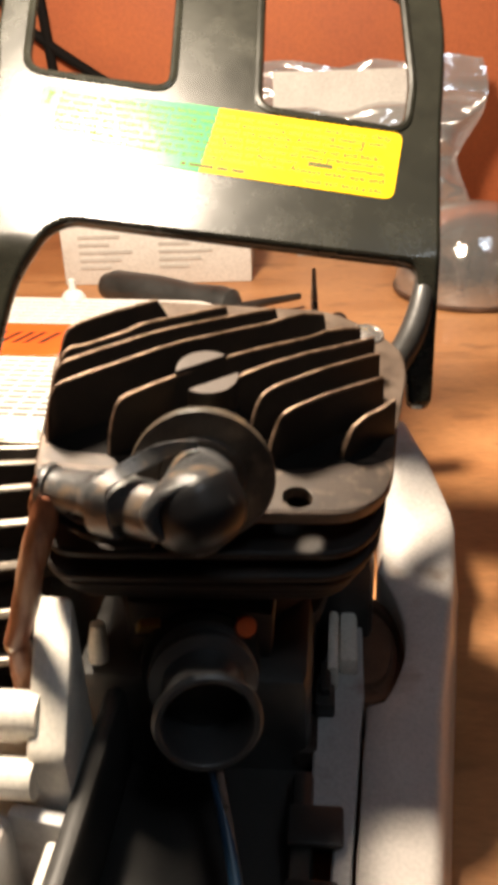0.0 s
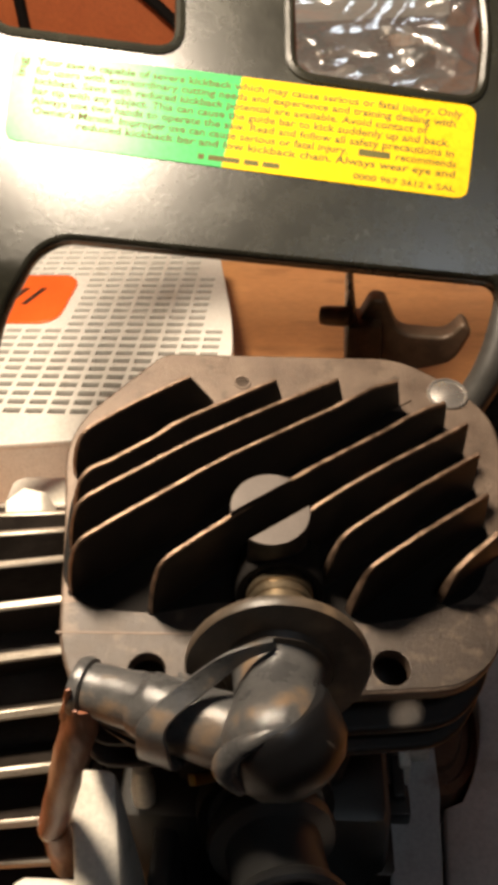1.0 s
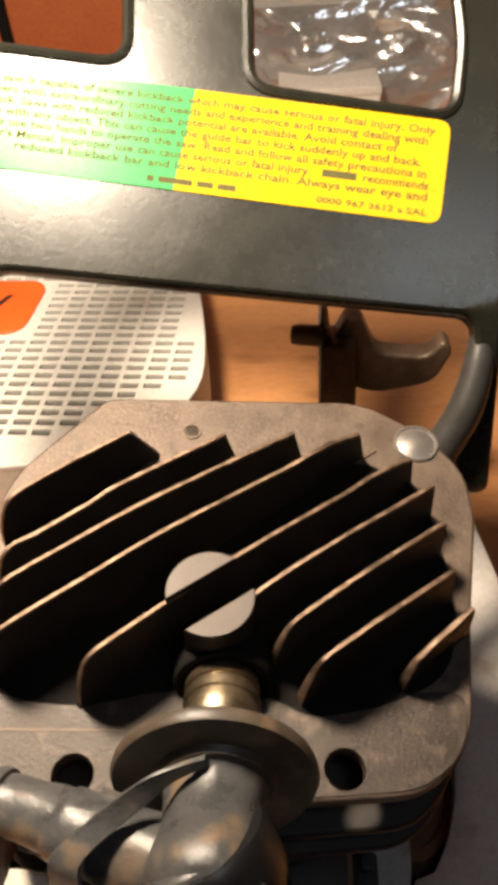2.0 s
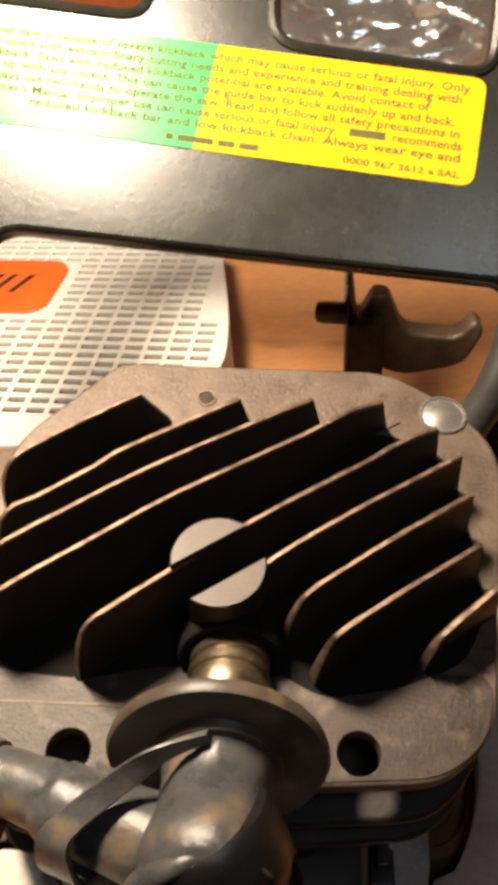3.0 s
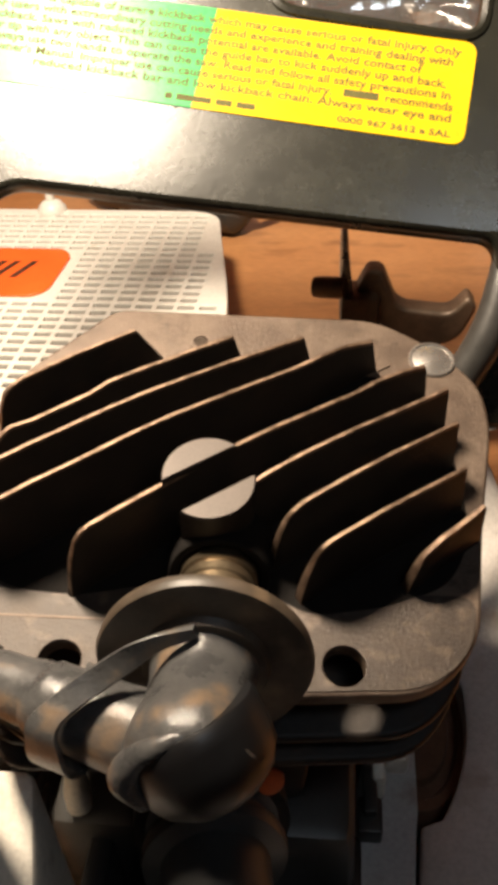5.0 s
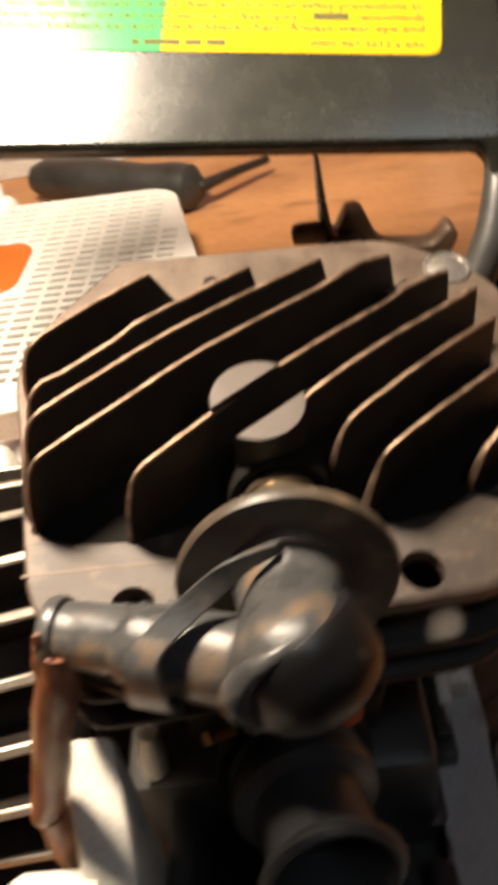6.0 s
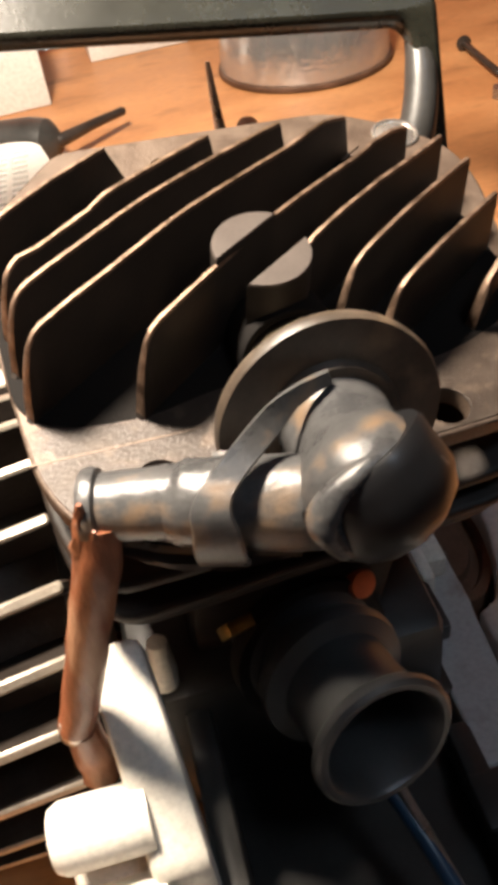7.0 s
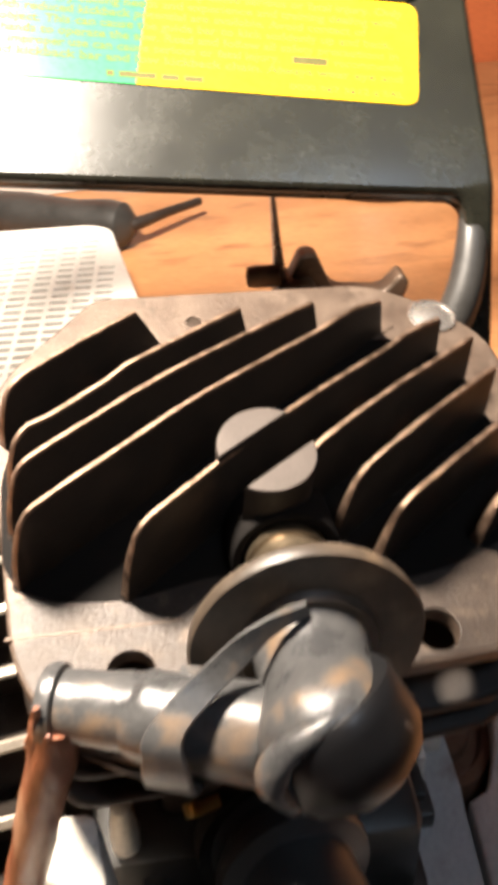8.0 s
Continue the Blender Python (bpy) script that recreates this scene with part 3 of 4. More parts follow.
# crankcase and tank housing
bm = bmesh.new()
block(bm, (-0.036, -0.016, 0.0), (0.023, 0.062, 0.040), 0.004)
block(bm, (0.020, 0.0325, 0.0), (0.040, 0.062, 0.040), 0.004)
crank = part("crankcase", bm, BLACK, saw, "black crankcase under the cylinder")
bm = bmesh.new()
block(bm, (-0.028, -0.135, 0.0), (0.0243, -0.010, 0.010), 0.002)
bay = part("carburettor_bay", bm, BLACK, saw, "black plastic tray behind the cylinder")
for lo_, hi_ in (((-0.0275, -0.135, 0.0101), (-0.0225, -0.014, 0.036)), ((0.0190, -0.135, 0.0101), (0.0243, -0.022, 0.018)), ((-0.0220, -0.135, 0.0101), (0.0185, -0.130, 0.030))):
    bm = bmesh.new()
    block(bm, lo_, hi_, 0.0018)
    part("bay_wall", bm, BLACK, bay)
bm = bmesh.new()
sweep(bm, [(0.001, -0.034, 0.036), (0.006, -0.048, 0.030), (0.010, -0.062, 0.022), (0.014, -0.085, 0.013)], 0.0015, 10)
part("fuel_hose", bm, BLUE, saw, "dark blue fuel hose")
bm = bmesh.new()
sweep(bm, [(0.004, -0.040, 0.036), (0.009, -0.055, 0.026), (0.014, -0.075, 0.014)], 0.0008, 8)
part("throttle_rod", bm, STEEL, saw)
bm = bmesh.new()
block(bm, (0.0185, -0.044, 0.0181), (0.0312, -0.0335, 0.0200), 0.0008)
block(bm, (0.0185, -0.066, 0.0181), (0.0300, -0.052, 0.0195), 0.0008)
part("switch_block", bm, BLACK, saw)

# grey housing on the clutch side
PANEL = rounded([(0.0215, -0.150), (0.0258, -0.150), (0.0327, -0.0515), (0.0363, -0.0005), (0.0369, 0.004), (0.0369, 0.034), (0.0290, 0.036), (0.0262, 0.020), (0.0236, 0.008), (0.0236, -0.0318), (0.0296, -0.0318)], 0.0012)
part("inner_panel", sheet([PANEL], 0.0165, 0.0007, Matrix(), 0.00835), GREY, saw, "pale grey painted panel beside the intake bay")
bm = bmesh.new()
block(bm, (0.0268, 0.006, 0.0160), (0.0298, 0.030, 0.0250), 0.001)
block(bm, (0.0300, 0.012, 0.0160), (0.0352, 0.033, 0.0225), 0.0015)
part("oil_pump_lug", bm, CREAM, saw, "stained cream casting lug")
bm = bmesh.new()
block(bm, (0.0238, -0.004, 0.0165), (0.0290, 0.004, 0.0215), 0.0008)
block(bm, (0.0250, -0.001, 0.0210), (0.0280, 0.010, 0.0240), 0.0008)
part("chain_catcher", bm, BLACK, saw)
bm = bmesh.new()
block(bm, (0.0150, -0.016, 0.0101), (0.0232, -0.002, 0.0170), 0.0015, Matrix.Translation((0.002, 0, 0)))
part("impulse_fitting", bm, DARKSTEEL, saw, "greasy metal fitting")


def housing(stations):
    """Lofted cover: each station is y, inner x, outer x of the top, outer x at the foot, top height."""
    bm = bmesh.new()
    rings = []
    for y, xi, xo, xb, z in stations:
        sec = [(xi, 0.0), (xi, z - 0.0009), (xi + 0.0007, z - 0.0001), ((xi + xo) / 2, z + 0.0006), (xo - 0.001, z), (xo + 0.0012, z - 0.0012), (xo + 0.62 * (xb - xo), z * 0.66), (xb, z * 0.28), (xb - 0.001, 0.0)]
        rings.append([bm.verts.new((x, y, h)) for x, h in sec])
    for a, b in zip(rings, rings[1:]):
        for k in range(len(a)):
            j = (k + 1) % len(a)
            bm.faces.new((a[k], a[j], b[j], b[k]))
    bm.faces.new(rings[0])
    bm.faces.new(rings[-1][::-1])
    return bm


ROWS = [(-0.150, 0.0267, 0.0470, 0.0500, 0.0172), (-0.052, 0.0336, 0.0500, 0.0545, 0.0174), (-0.020, 0.0358, 0.0535, 0.0585, 0.0175), (0.000, 0.0373, 0.0560, 0.0612, 0.0176)]
for k in range(13):
    t = k / 12
    y = 0.002 + 0.052 * t
    arc = 0.0120 * math.sin(math.pi * min(1.0, 0.10 + 0.80 * t)) ** 0.8
    ROWS.append((y, 0.0372 + arc, 0.0562 + 0.0085 * t, 0.0615 + 0.0068 * t, 0.0176 + 0.0044 * t * t))
ROWS += [(0.062, 0.0440, 0.0655, 0.0694, 0.0250), (0.070, 0.0440, 0.0662, 0.0698, 0.0285), (0.0758, 0.0440, 0.0650, 0.0690, 0.0320), (0.082, 0.0440, 0.0612, 0.0668, 0.0390), (0.090, 0.0440, 0.0580, 0.0645, 0.0440), (0.098, 0.0440, 0.0545, 0.0620, 0.0465), (0.112, 0.0440, 0.0520, 0.0600, 0.0465)]
house = part("clutch_side_housing", housing(ROWS), HOUSING, saw, "pale painted housing along the clutch side, scuffed at its shoulder", angle=60)
bm = bmesh.new()
block(bm, (-0.0006, -0.0022, 0.0), (0.0006, 0.0022, 0.0006), 0.0002, Matrix.Translation((0.0600, 0.030, 0.0176)) @ pose(0, 0, 0, 0, 25, -12))
part("paint_chip", bm, DARKSTEEL, house, "dark chip in the paint", False)
bm = bmesh.new()
lathe(bm, [(0.0, 0.0125), (0.008, 0.0125), (0.0085, 0.0110), (0.0102, 0.0110), (0.0107, 0.0128), (0.0122, 0.0132), (0.0128, 0.0110), (0.0128, 0.0)], Matrix.Translation((0.0362, 0.029, 0.0)) @ Matrix.Diagonal((1.0, 1.9, 1.0, 1.0)) @ pose(0, 0, 0, 0, 6, 0), 40)
part("brake_drum", bm, RUST, saw, "rusty brown drum edge in a gap of the housing")

# light castings and flywheel on the starter side
bm = bmesh.new()
lean = Matrix(((1, -0.10, 0, -0.0030), (0, 1, 0, 0), (0, 0.90, 1, 0.0235), (0, 0, 0, 1)))
block(bm, (-0.0375, -0.0475, 0.0), (-0.0285, -0.0215, 0.0650), 0.0018, lean)
lathe(bm, [(0.0052, 0), (0.0052, 0.013), (0.0044, 0.0145), (0, 0.0145)], axis_at((-0.034, -0.0390, 0.0495), (-1, 0, 0.0)), 24)
lathe(bm, [(0.0045, 0), (0.0045, 0.016), (0.0036, 0.0175), (0, 0.0175)], axis_at((-0.034, -0.0475, 0.0400), (-1, 0, 0.0)), 24)
block(bm, (-0.050, -0.0475, 0.0), (-0.032, -0.034, 0.0485), 0.003, lean)
case = part("starter_side_casting", bm, CREAM, saw, "bright cream casting beside the flywheel")
bm = bmesh.new()
lathe(bm, [(0.0, 0.0), (0.0016, 0.0), (0.0013, 0.0004), (0.0, 0.0005)], axis_at((-0.0484, -0.0418, 0.0490), (-1, -0.5, 0.3)), 9, 0.5)
part("chipped_paint", bm, DARKSTEEL, case, "dark chip on the post", False)
bm = bmesh.new()
lathe(bm, [(0.0, 0.0), (0.0024, 0.0), (0.0026, 0.004), (0.0018, 0.0105), (0, 0.0112)], axis_at((-0.0290, -0.0130, 0.0420), (0.05, 0.1, 1)), 16)
part("cast_pin", bm, CREAM, saw, "cream cast pin beside the barrel")
bm = bmesh.new()
block(bm, (-0.066, -0.150, 0.0), (-0.0392, -0.0500, 0.0330), 0.003)
tank = part("tank_shell", bm, GREY, saw, "grey painted tank shell")
bm = bmesh.new()
block(bm, (-0.0396, -0.0535, 0.0), (-0.0262, -0.0495, 0.0335), 0.0012, Matrix.Rotation(radians(-10), 4, "Z") @ Matrix.Translation((0.0085, -0.0045, 0)))
part("shell_web", bm, GREY, tank)
bm = bmesh.new()
block(bm, (-0.0312, -0.150, 0.0), (-0.0278, -0.0545, 0.0300), 0.001)
part("shell_rib", bm, CREAM, tank, "pale rib of the tank shell")
bm = bmesh.new()
block(bm, (-0.0390, -0.150, 0.0), (-0.0314, -0.0545, 0.0110), 0.001)
part("shell_floor", bm, RUST, tank, "dark brown floor of the recess")
WC = Vector((-0.058, 0.022, 0.030))
bm = bmesh.new()
lathe(bm, [(0.010, 0.010), (0.030, 0.008), (0.030, 0.0), (0.0365, -0.001), (0.0365, -0.030), (0.0365, -0.044), (0.012, -0.046)], axis_at(WC + Vector((-0.028, 0, 0)), (-1, 0, 0)), 48)
wheel = part("flywheel", bm, DARKSTEEL, saw, "dark flywheel with metal fan blades, lit tips and shaded sides coloured in")
bm = bmesh.new()
lathe(bm, [(0.0062, -0.006), (0.0062, 0.003), (0.0052, 0.0042), (0, 0.0042)], axis_at((-0.0640, 0.0475, 0.068), (-0.1, -0.3, 1)), 6)
block(bm, (-0.084, 0.038, 0.040), (-0.047, 0.058, 0.064), 0.003)
block(bm, (-0.080, 0.056, 0.030), (-0.044, 0.078, 0.056), 0.004)
part("casting_lug", bm, CREAM, saw, "cream casting lug with a nut")
blade_bm = bmesh.new()
block(blade_bm, (-0.028, -0.0011, 0.024), (0.018, 0.0011, 0.0475), 0.0005, segs=1)
# one metal in two colours: pale where lit at the tip, dark for shaded sides
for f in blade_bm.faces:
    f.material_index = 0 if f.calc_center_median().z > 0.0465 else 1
blade_me = None
for k in range(26):
    a = 2 * math.pi * k / 26
    if blade_me is None:
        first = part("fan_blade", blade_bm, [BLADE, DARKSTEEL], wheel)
        blade_me = first.data
        ob = first
    else:
        ob = new("fan_blade", blade_me)
        ob.parent = wheel
    ob.matrix_basis = Matrix.Translation(WC) @ Matrix.Rotation(a, 4, "X") @ Matrix.Rotation(radians(8), 4, "Z")

# front guard with its label
G_OUT = rounded([(-83, 84), (58, 76), (60.5, 40), (58, 5), (57, -35), (53.4, -85), (47, -85), (46.5, -66), (48.5, -57), (50.5, -45), (49, -40), (-52, -29.2), (-58, -33), (-64.5, -47.5), (-66, -66), (-69, -138), (-77, -138), (-76, -40), (-80, 20), (-83, 40)], [8, 10, 10, 10, 6, 3, 3, 4, 3, 5, 5, 7, 5, 8, 8, 3, 3, 10, 10, 6])
WIN_L = rounded([(-73, 68), (-25, 66), (-24.4, 17.6), (-71.5, 24.4)], 7)
WIN_R = rounded([(1.5, 64), (47, 60), (49.8, 22), (47.5, 4.4), (2.2, 11.8)], [6, 6, 5, 6, 6])
def bent_arms(me):
    """The two side arms turn down below the guard's cross bar."""
    for v in me.vertices:
        drop = -(v.co.y + 38)
        if drop > 0:
            run = 0.91 * drop
            v.co.x += drop * (0.00202 * v.co.x - 0.034)
            v.co.y = -38 - run * math.cos(radians(27))
            v.co.z -= run * math.sin(radians(27))
    me.transform(GFACE)
    return me


guard = part("hand_guard", bent_arms(sheet([G_OUT, WIN_L, WIN_R], 5.0, 1.4, Matrix(), -2.5)), GUARD, saw, "scuffed black plastic front hand guard")
for loop in (WIN_L, WIN_R):
    bm = bmesh.new()
    sweep(bm, [(p[0], p[1], -0.6) for p in loop + loop[:1]], 1.5, 8, GFACE, curve=False, caps=False)
    part("window_lip", bm, GUARD, guard)
bm = bmesh.new()
sweep(bm, [(53, -36, -5.5), (52.5, -48, -7), (49.5, -59, -10), (44, -69, -15), (38, -84, -22)], [1.5, 3.4, 4.0, 4.2, 4.2], 14, GFACE)
part("guard_leg", bm, BLACK, guard)
LAB = GFACE @ Matrix.Translation((-10.6, -0.4, 0.0)) @ Matrix.Rotation(radians(-8.0), 4, "Z")
lab_g = rounded([(-56.5, 11.8), (-0.4, 11.8), (-2.0, -11.8), (-54.5, -11.8)], [3, 0.01, 0.01, 3])
lab_y = rounded([(-0.4, 11.8), (56.0, 11.8), (56.0, -11.8), (-2.0, -11.8)], [0.01, 3, 3, 0.01])
part("label_green", sheet([lab_g], 0.3, 0.02, LAB, 0.10), GREEN, guard, "green half of the printed safety label")
part("label_yellow", sheet([lab_y], 0.3, 0.02, LAB, 0.10), YELLOW, guard, "yellow half of the printed safety label")


def writing(text, x0, x1, y, size=2.6, m=LAB):
    cu = bpy.data.curves.new("line", "FONT")
    cu.body, cu.size, cu.extrude, cu.resolution_u, cu.offset = text, size, 0.02, 2, 0.05
    ob = bpy.data.objects.new("line", cu)
    scene.collection.objects.link(ob)
    bpy.context.view_layer.update()
    me = bpy.data.meshes.new_from_object(ob.evaluated_get(bpy.context.evaluated_depsgraph_get()))
    xs = [v.co.x for v in me.vertices]
    k = (x1 - x0) / (max(xs) - min(xs))
    me.transform(m @ Matrix.Translation((x0, y, 0.275)) @ Matrix.Diagonal((k, 1, 1, 1)))
    bpy.data.objects.remove(ob)
    bpy.data.curves.remove(cu)
    part("printed_line", me, INK, guard, "", False)


LINES = ["Your saw is capable of severe kickback which may cause serious or fatal injury. Only", "for users with extraordinary cutting needs and experience and training dealing with", "kickback. Saws with reduced kickback potential are available. Avoid contact of",
         "bar tip with any object. This can cause the guide bar to kick suddenly up and back.", "Always use two hands to operate the saw. Read and follow all safety precautions in",
         "Owner's Manual. Improper use can cause serious or fatal injury.", "reduced kickback bar and low kickback chain. Always wear eye and"]
ENDS = [(-50, 53), (-50, 51.5), (-50, 45), (-50, 50.5), (-49.5, 52), (-49, 27), (-38, 52.5)]
for k, (text, (a, b)) in enumerate(zip(LINES, ENDS)):
    writing(text, a, b, 8.3 - 2.55 * k)
writing("0000 967 3612 a SAL", 29, 53, -10.4, 2.0)


def bars(spans, y, high, mat, m, at, parent, name="printed_bar"):
    for a, b in spans:
        bm = bmesh.new()
        block(bm, (a, y, at), (b, y + high, at + 0.04), 0, m)
        part(name, bm, mat, parent, "", False)


bars([(29.5, 37)], 8.3 - 2.55 * 5, 1.7, INK, LAB, 0.26, guard)
bars([(-8, -6.5), (-5.5, 2), (3, 6.5), (7.5, 11.5)], -10.4, 1.3, INK, LAB, 0.26, guard)
writing("ing", 4.6, 9.6, 52.6, 2.8, LAB @ Matrix.Rotation(radians(90), 4, "Z"))
writing("recommends", 38.3, 52.5, 8.3 - 2.55 * 5)

# ---------- things on the bench ----------
# starter cover, lying grille up
COVER = Matrix.Translation((-0.093, 0.215, 0.030)) @ pose(0, 0, 0, 0, 0, -3)
cover = thing("starter_cover", (-0.093, 0.215, 0.0), "off-white slotted plastic starter cover lying on the workbench", "starter cover")
C_OUT = rounded([(-84, 78), (40, 77), (50, 71), (59, 30), (68, -10), (72, -50), (46, -86), (-30, -97), (-84, -84)], [8, 8, 10, 30, 30, 24, 24, 20, 10])
slots = []
for r in range(26):
    for c in range(18):
        x, y = -78.5 + 8.6 * c + 0.10 * r, 70 - 5.7 * r
        edge = 50 - 0.21 * (y - 55) if y > -40 else 66 + 1.3 * (y + 40)
        if x + 4 > min(edge, 68) or x < -80 or (-78 < x < -4.5 and -14 < y < 34) or y < -84 + abs(x + 30) * 0.16:
            continue
        slots.append([(x - 3.3, y + 1.65), (x + 3.3, y + 1.65), (x + 3.3, y - 1.65), (x - 3.3, y - 1.65)])
part("grille", sheet([C_OUT] + slots, 3.0, 0.5, COVER @ MM), WHITE, cover)
bm = bmesh.new()
rim = [COVER @ Vector((p[0] * 0.001, p[1] * 0.001, 0)) for p in C_OUT]
lo = [bm.verts.new((p.x, p.y, 0.0005)) for p in rim]
hi = [bm.verts.new((p.x, p.y, p.z - 0.001)) for p in rim]
ctr = COVER.translation
li = [bm.verts.new((ctr.x + (p.x - ctr.x) * 0.96, ctr.y + (p.y - ctr.y) * 0.96, 0.0005)) for p in rim]
hj = [bm.verts.new((ctr.x + (p.x - ctr.x) * 0.96, ctr.y + (p.y - ctr.y) * 0.96, p.z - 0.001)) for p in rim]
for k in range(len(rim)):
    j = (k + 1) % len(rim)
    for a, b in ((lo, hi), (hj, li), (li, lo), (hi, hj)):
        bm.faces.new((a[k], a[j], b[j], b[k]))
part("skirt", bm, WHITE, cover)
# black plate added below the grille so the slots look shaded
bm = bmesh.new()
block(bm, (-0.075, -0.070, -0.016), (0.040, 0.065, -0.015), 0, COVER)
part("inner_shadow_plate", bm, BLACK, cover, "black plate added inside the cover for its shade")
badge = part("badge", sheet([rounded([(-76, 32), (-13, 32), (-8, 26), (-8, -5), (-13, -11), (-76, -11)], 4)], 2.2, 0.5, COVER @ MM, 1.6), ORANGE, cover, "orange oval badge with dark slanted strokes")
for x in (-61, -53, -45, -38, -32, -24):
    bm = bmesh.new()
    block(bm, (x, 4, 2.72), (x + 2.8, 19, 2.80), 0, COVER @ MM @ Matrix(((1, 0.35, 0, -6), (0, 1, 0, 0), (0, 0, 1, 0), (0, 0, 0, 1))))
    part("badge_stroke", bm, DARKSTEEL, badge, "", False)
bm = bmesh.new()
lathe(bm, [(7, 0), (7, 3), (4.5, 6), (2.2, 7), (2.0, 13), (0, 13.4)], COVER @ MM @ Matrix.Translation((-34, 76, 0)), 20)
part("pull_knob", bm, WHITE, cover)

# screwdriver
driver = thing("screwdriver", (-0.07, 0.37, 0.012), "black-handled offset screwdriver lying on the workbench", "screwdriver")
DM = axis_at((-0.034, 0.331, 0.0125), (0.0925, -0.046, 0.0))
bm = bmesh.new()
lathe(bm, [(0, -0.105), (0.008, -0.104), (0.0115, -0.095), (0.0125, -0.06), (0.011, -0.03), (0.0125, -0.012), (0.0115, -0.003), (0.006, 0.002), (0, 0.003)], DM, 20)
part("handle", bm, BLACK, driver)
bm = bmesh.new()
sweep(bm, [(-0.038, 0.333, 0.0125), (-0.030, 0.333, 0.0125), (-0.015, 0.345, 0.012), (0.004, 0.362, 0.010)], [0.004, 0.0035, 0.0026, 0.0022], 12)
part("shaft", bm, DARKSTEEL, driver)

# upright bracket with a pointed pin
brk = thing("metal_bracket", (0.03, 0.15, 0.0), "oily dark metal bracket with a pointed pin, standing on the workbench", "bracket")
bm = bmesh.new()
block(bm, (0.012, 0.128, 0.0), (0.062, 0.160, 0.006), 0.0015)
block(bm, (0.018, 0.136, 0.004), (0.030, 0.150, 0.068), 0.002)
part("foot_plate", bm, OILYBROWN, brk)
bm = bmesh.new()
sweep(bm, [(0.0205, 0.141, 0.060), (0.0195, 0.143, 0.075), (0.0190, 0.1454, 0.093)], [0.0026, 0.0017, 0.0007], 10)
part("pin", bm, STEEL, brk)
bm = bmesh.new()
lathe(bm, [(0, -0.005), (0.003, -0.005), (0.0034, -0.003), (0.0034, 0.003), (0.003, 0.005), (0, 0.005)], axis_at((0.0150, 0.139, 0.0705), (1, -0.3, 0.1)), 14)
part("knob", bm, OILYBROWN, brk)
ARM = rounded([(22, 66), (26.5, 75), (31, 74.5), (36, 62), (52, 60), (57, 66), (60, 62), (55, 50), (36, 46), (22, 52)], [1, 2, 2, 4, 3, 2, 2, 5, 5, 2])
part("hook_arm", sheet([ARM], 8, 1.2, Matrix.Translation((0, 0.145, 0)) @ pose(0, 0, 0, 90) @ MM), OILYBROWN, brk)

# cartons
def carton(place, size, turn, label, rows):
    ob = thing("carton", place, label, "box")
    m = Matrix.Translation(place) @ pose(0, 0, 0, 0, 0, turn)
    bm = bmesh.new()
    block(bm, (-size[0] / 2, 0, 0), (size[0] / 2, size[1], size[2]), 0.0012, m)
    part("box_body", bm, CARD, ob)
    bm = bmesh.new()
    block(bm, (-size[0] / 2 - 0.0004, -0.0006, size[2] * 0.86), (size[0] / 2 + 0.0004, size[1], size[2] + 0.0008), 0.0003, m)
    part("lid_flap", bm, CARD, ob)
    for x, wide, z in rows:
        bm = bmesh.new()
        block(bm, (x, -0.0007, z), (x + wide, 0.0002, z + 0.0022), 0, m)
        part("printed_bar", bm, FAINT, ob, "", False)
    return ob


rows = [(x0, 0.022 + 0.008 * ((k * 7) % 3), 0.012 + 0.0055 * k) for x0 in (-0.055, 0.002) for k in range(5)]
carton((-0.100, 0.420, 0.0), (0.135, 0.09, 0.052), 4, "white printed cardboard carton on the workbench", rows)
carton((0.030, 0.490, 0.0), (0.066, 0.06, 0.034), 2, "small pale grey carton on the workbench", [(-0.02, 0.03, 0.02)])

# clear plastic bag with parts, and a clear dome
bag = thing("plastic_bag", (0.06, 0.56, 0.0), "crumpled clear plastic bag of small parts leaning on the wall", "plastic bag")
bm = bmesh.new()
N, Mz = 110, 80


def crease(p):
    """Folded film: sharp ridges at two sizes, run together along slanted lines."""
    q = Vector((p.x * 0.62 + 0.35 * p.y, p.y * 1.35 - 0.30 * p.x, p.z))
    a = abs(noise.noise(q * 1.1))
    b = abs(noise.noise(q * 2.7 + Vector((5, 2, 1))))
    return 0.024 * a + 0.010 * b


grid = {}
for side in (0, 1):
    for i in range(N + 1):
        for j in range(Mz + 1):
            u, v = i / N, j / Mz
            puff = 0.034 * math.sin(math.pi * u) ** 0.5 * math.sin(math.pi * min(1, v * 1.2 + 0.04)) ** 0.5 if v < 0.8 else 0.001
            p = Vector((u * 2.6, v * 2.0, side * 5.0))
            x = -0.045 + (0.172 + 0.014 * min(1.0, max(0.0, v - 0.45) * 4)) * u + 0.012 * noise.noise(Vector((v * 3, 1.0, 0)))
            z = 0.002 + 0.130 * v + 0.012 * v * noise.noise(Vector((u * 4, 3.0, 0)))
            y = 0.530 + 0.060 * v + (1 if side else -1) * (puff + 0.0006) + (crease(p) if side == 0 else 0.5 * crease(p) - 0.01)
            grid[side, i, j] = bm.verts.new((x, min(y, 0.634), max(z, 0.001)))
    for i in range(N):
        for j in range(Mz):
            bm.faces.new([grid[side, a, b] for a, b in ((i, j), (i + 1, j), (i + 1, j + 1), (i, j + 1))])
part("film", bm, POLY, bag, "", True, 180)
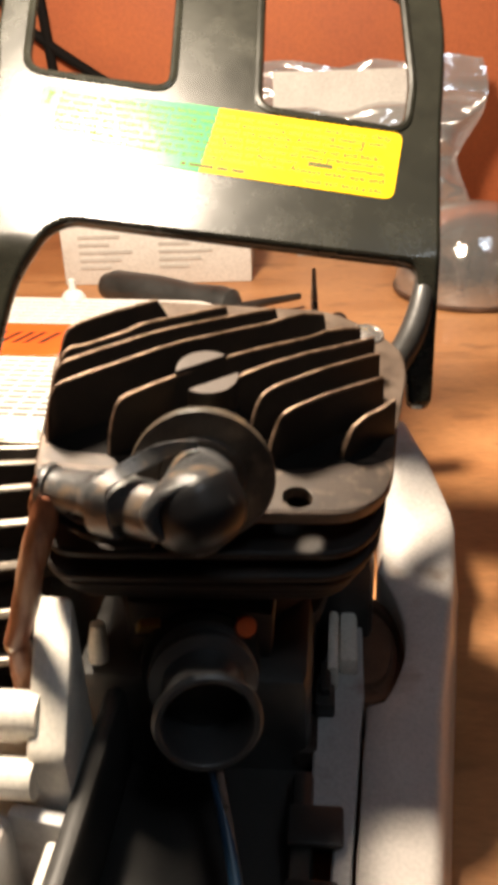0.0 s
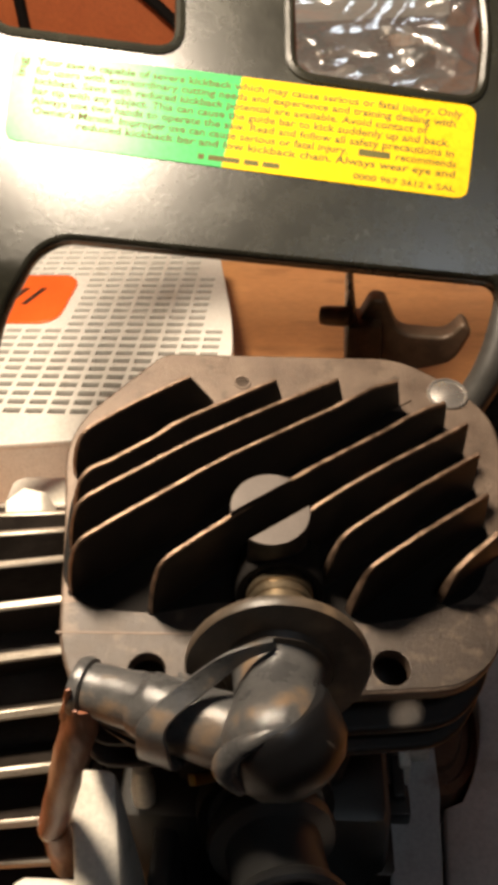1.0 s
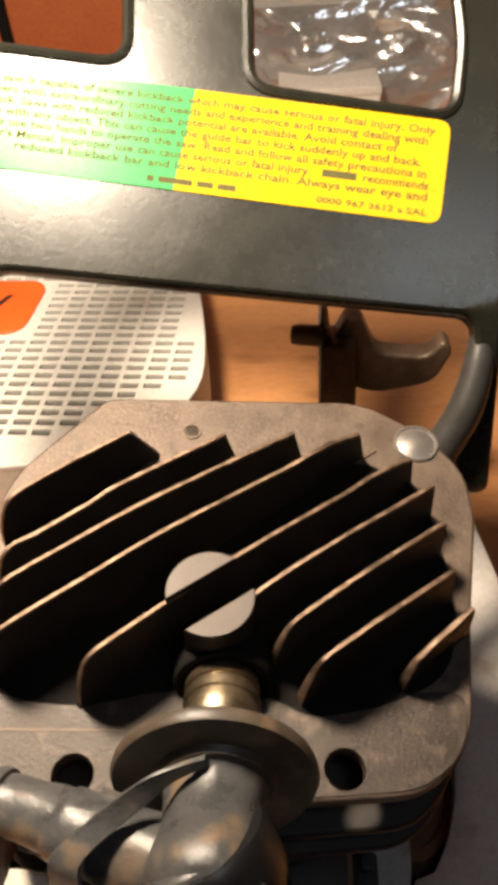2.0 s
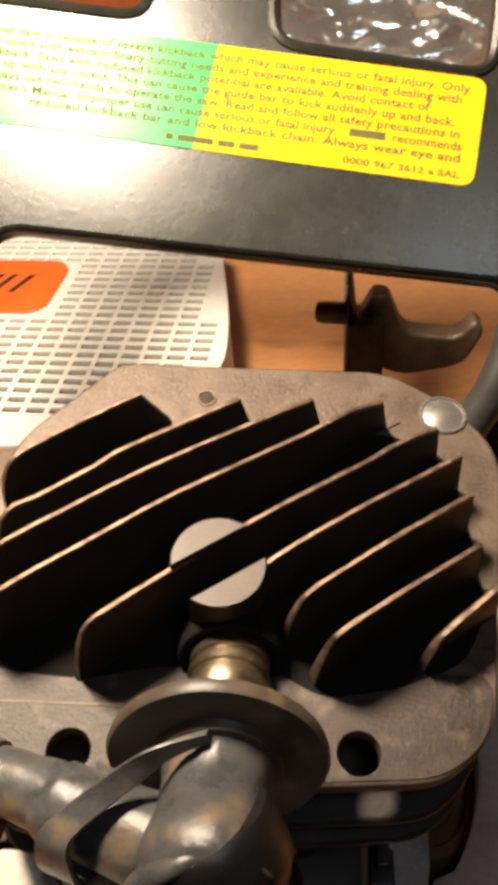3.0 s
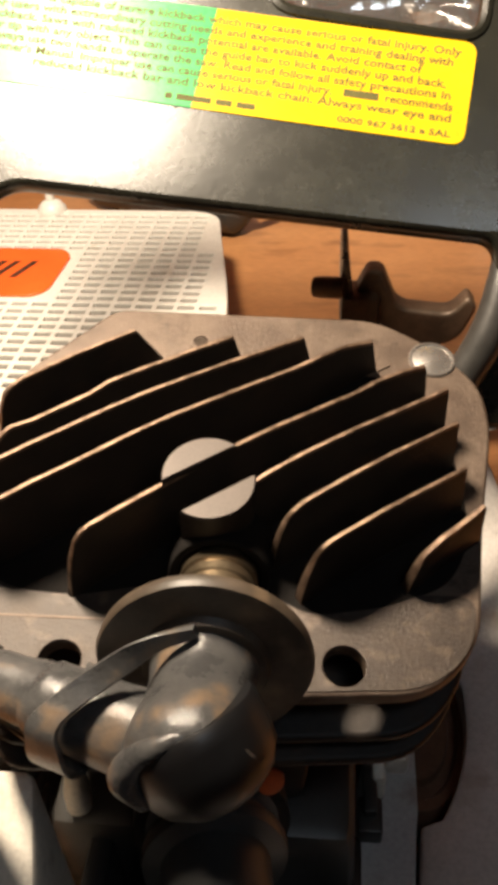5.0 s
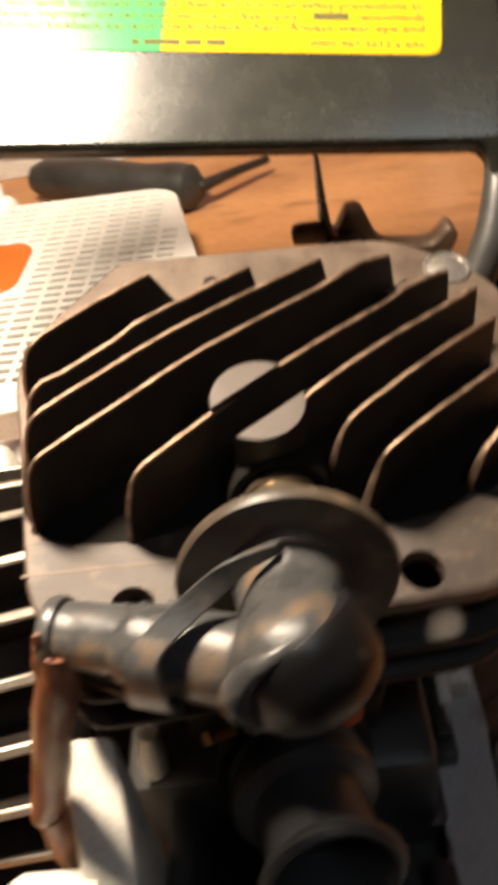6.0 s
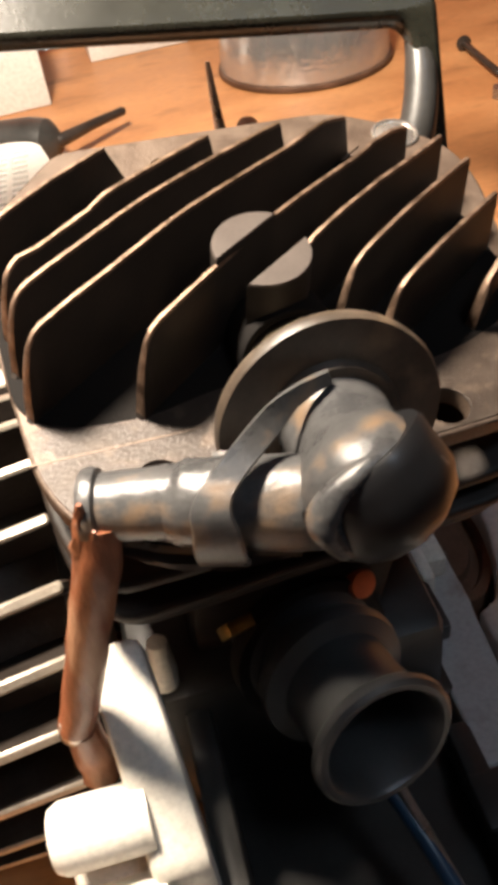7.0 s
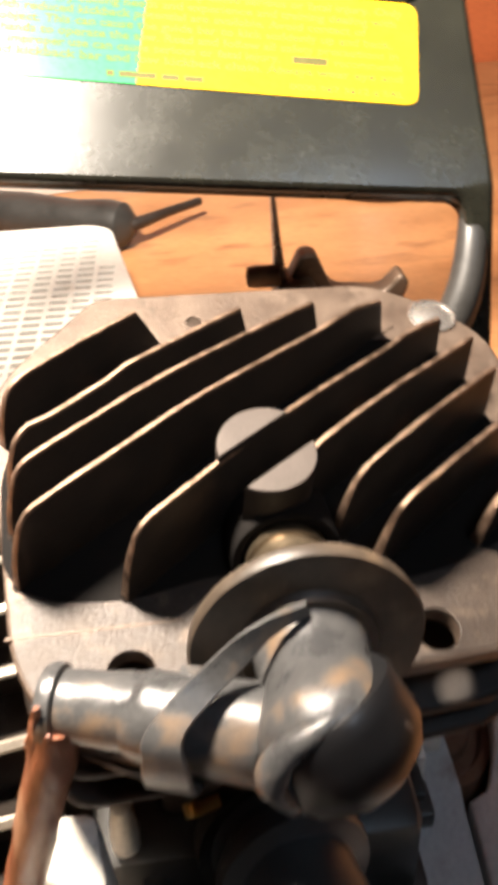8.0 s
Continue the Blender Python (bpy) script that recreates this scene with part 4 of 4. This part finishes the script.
for k in range(9):
    bm = bmesh.new()
    x, z = -0.02 + 0.0135 * k, 0.018 + 0.05 * random.random()
    lathe(bm, [(0, -0.008), (0.006, -0.008), (0.008, -0.005), (0.008, 0.004), (0.005, 0.008), (0, 0.008)], axis_at((x, 0.545 + 0.035 * z / 0.1, z), (random.uniform(-1, 1), -1, random.uniform(-1, 1))), 14)
    part("bagged_part", bm, (STEEL, CARD, BLACK)[k % 3], bag)
bm = bmesh.new()
block(bm, (-0.055, -0.0006, 0), (0.075, 0.0006, 0.060), 0, Matrix.Translation((0.03, 0.556, 0.070)) @ pose(0, 0, 0, -20, 0, 2))
part("paper_slip", bm, CARD, bag, "white paper slip inside the bag")

dome = thing("clear_dome", (0.112, 0.405, 0.0), "clear rounded plastic dome on a dark base on the workbench", "plastic dome")
bm = bmesh.new()
prof = [(0.050, 0.004), (0.0495, 0.016), (0.046, 0.032), (0.038, 0.046), (0.024, 0.055), (0.008, 0.058), (0, 0.0582)]
lathe(bm, prof + [(0.0, 0.0568), (0.008, 0.0566), (0.0235, 0.0535), (0.037, 0.045), (0.0448, 0.0315), (0.0482, 0.016), (0.0487, 0.004), (0.050, 0.004)], Matrix.Translation((0.118, 0.408, 0)), 48)
part("shell", bm, JAR, dome, "", True, 60)
bm = bmesh.new()
lathe(bm, [(0, 0.0), (0.050, 0.0), (0.0515, 0.0012), (0.0515, 0.0030), (0.050, 0.0039), (0, 0.0039)], Matrix.Translation((0.118, 0.408, 0)), 48)
part("base_ring", bm, RUST, dome)
for k in range(5):
    bm = bmesh.new()
    a = k * 1.3
    lathe(bm, [(0, 0), (0.007, 0), (0.008, 0.004), (0.006, 0.018), (0.003, 0.022), (0, 0.022)], axis_at((0.118 + 0.024 * math.cos(a), 0.408 + 0.024 * math.sin(a), 0.006), (0.3 * math.cos(a), 0.3 * math.sin(a), 1)), 14)
    part("held_fitting", bm, (STEEL, DARKSTEEL)[k % 2], dome)

# cables on the wall
def cable(pts, r):
    ob = tagged(part("cable", (lambda b: (sweep(b, pts, r, 8), b)[1])(bmesh.new()), MATTBLACK), "black cable hanging down the orange wall", "cable", "cables on the wall")
    return ob


cable([(-0.235, 0.632, 0.34), (-0.230, 0.630, 0.22), (-0.224, 0.630, 0.12), (-0.222, 0.628, 0.055), (-0.216, 0.615, 0.004)], 0.0045)
cable([(-0.30, 0.632, 0.23), (-0.245, 0.630, 0.165), (-0.19, 0.630, 0.125), (-0.14, 0.628, 0.095), (-0.09, 0.622, 0.05), (-0.06, 0.61, 0.005)], 0.0045)
cable([(-0.048, 0.632, 0.34), (-0.046, 0.632, 0.24), (-0.046, 0.630, 0.15)], 0.003)

# small hardware
nail = tagged(part("nail", (lambda b: (lathe(b, [(0, 0), (0.0042, 0.0), (0.0042, 0.0012), (0.0018, 0.0018), (0.0018, 0.052), (0, 0.057)], axis_at((0.2015, 0.372, 0.0043), (-0.08, -1, 0.0)), 14), b)[1])(bmesh.new()), DARKSTEEL), "dark greenish nail lying on the workbench", "nail")
nut = tagged(part("nut", (lambda b: (lathe(b, [(0.0030, 0), (0.0062, 0), (0.0062, 0.005), (0.0030, 0.005), (0.0030, 0)], Matrix.Translation((0.190, 0.298, 0.0002)), 6), b)[1])(bmesh.new()), STEEL), "small plated steel nut lying on the workbench", "nut")
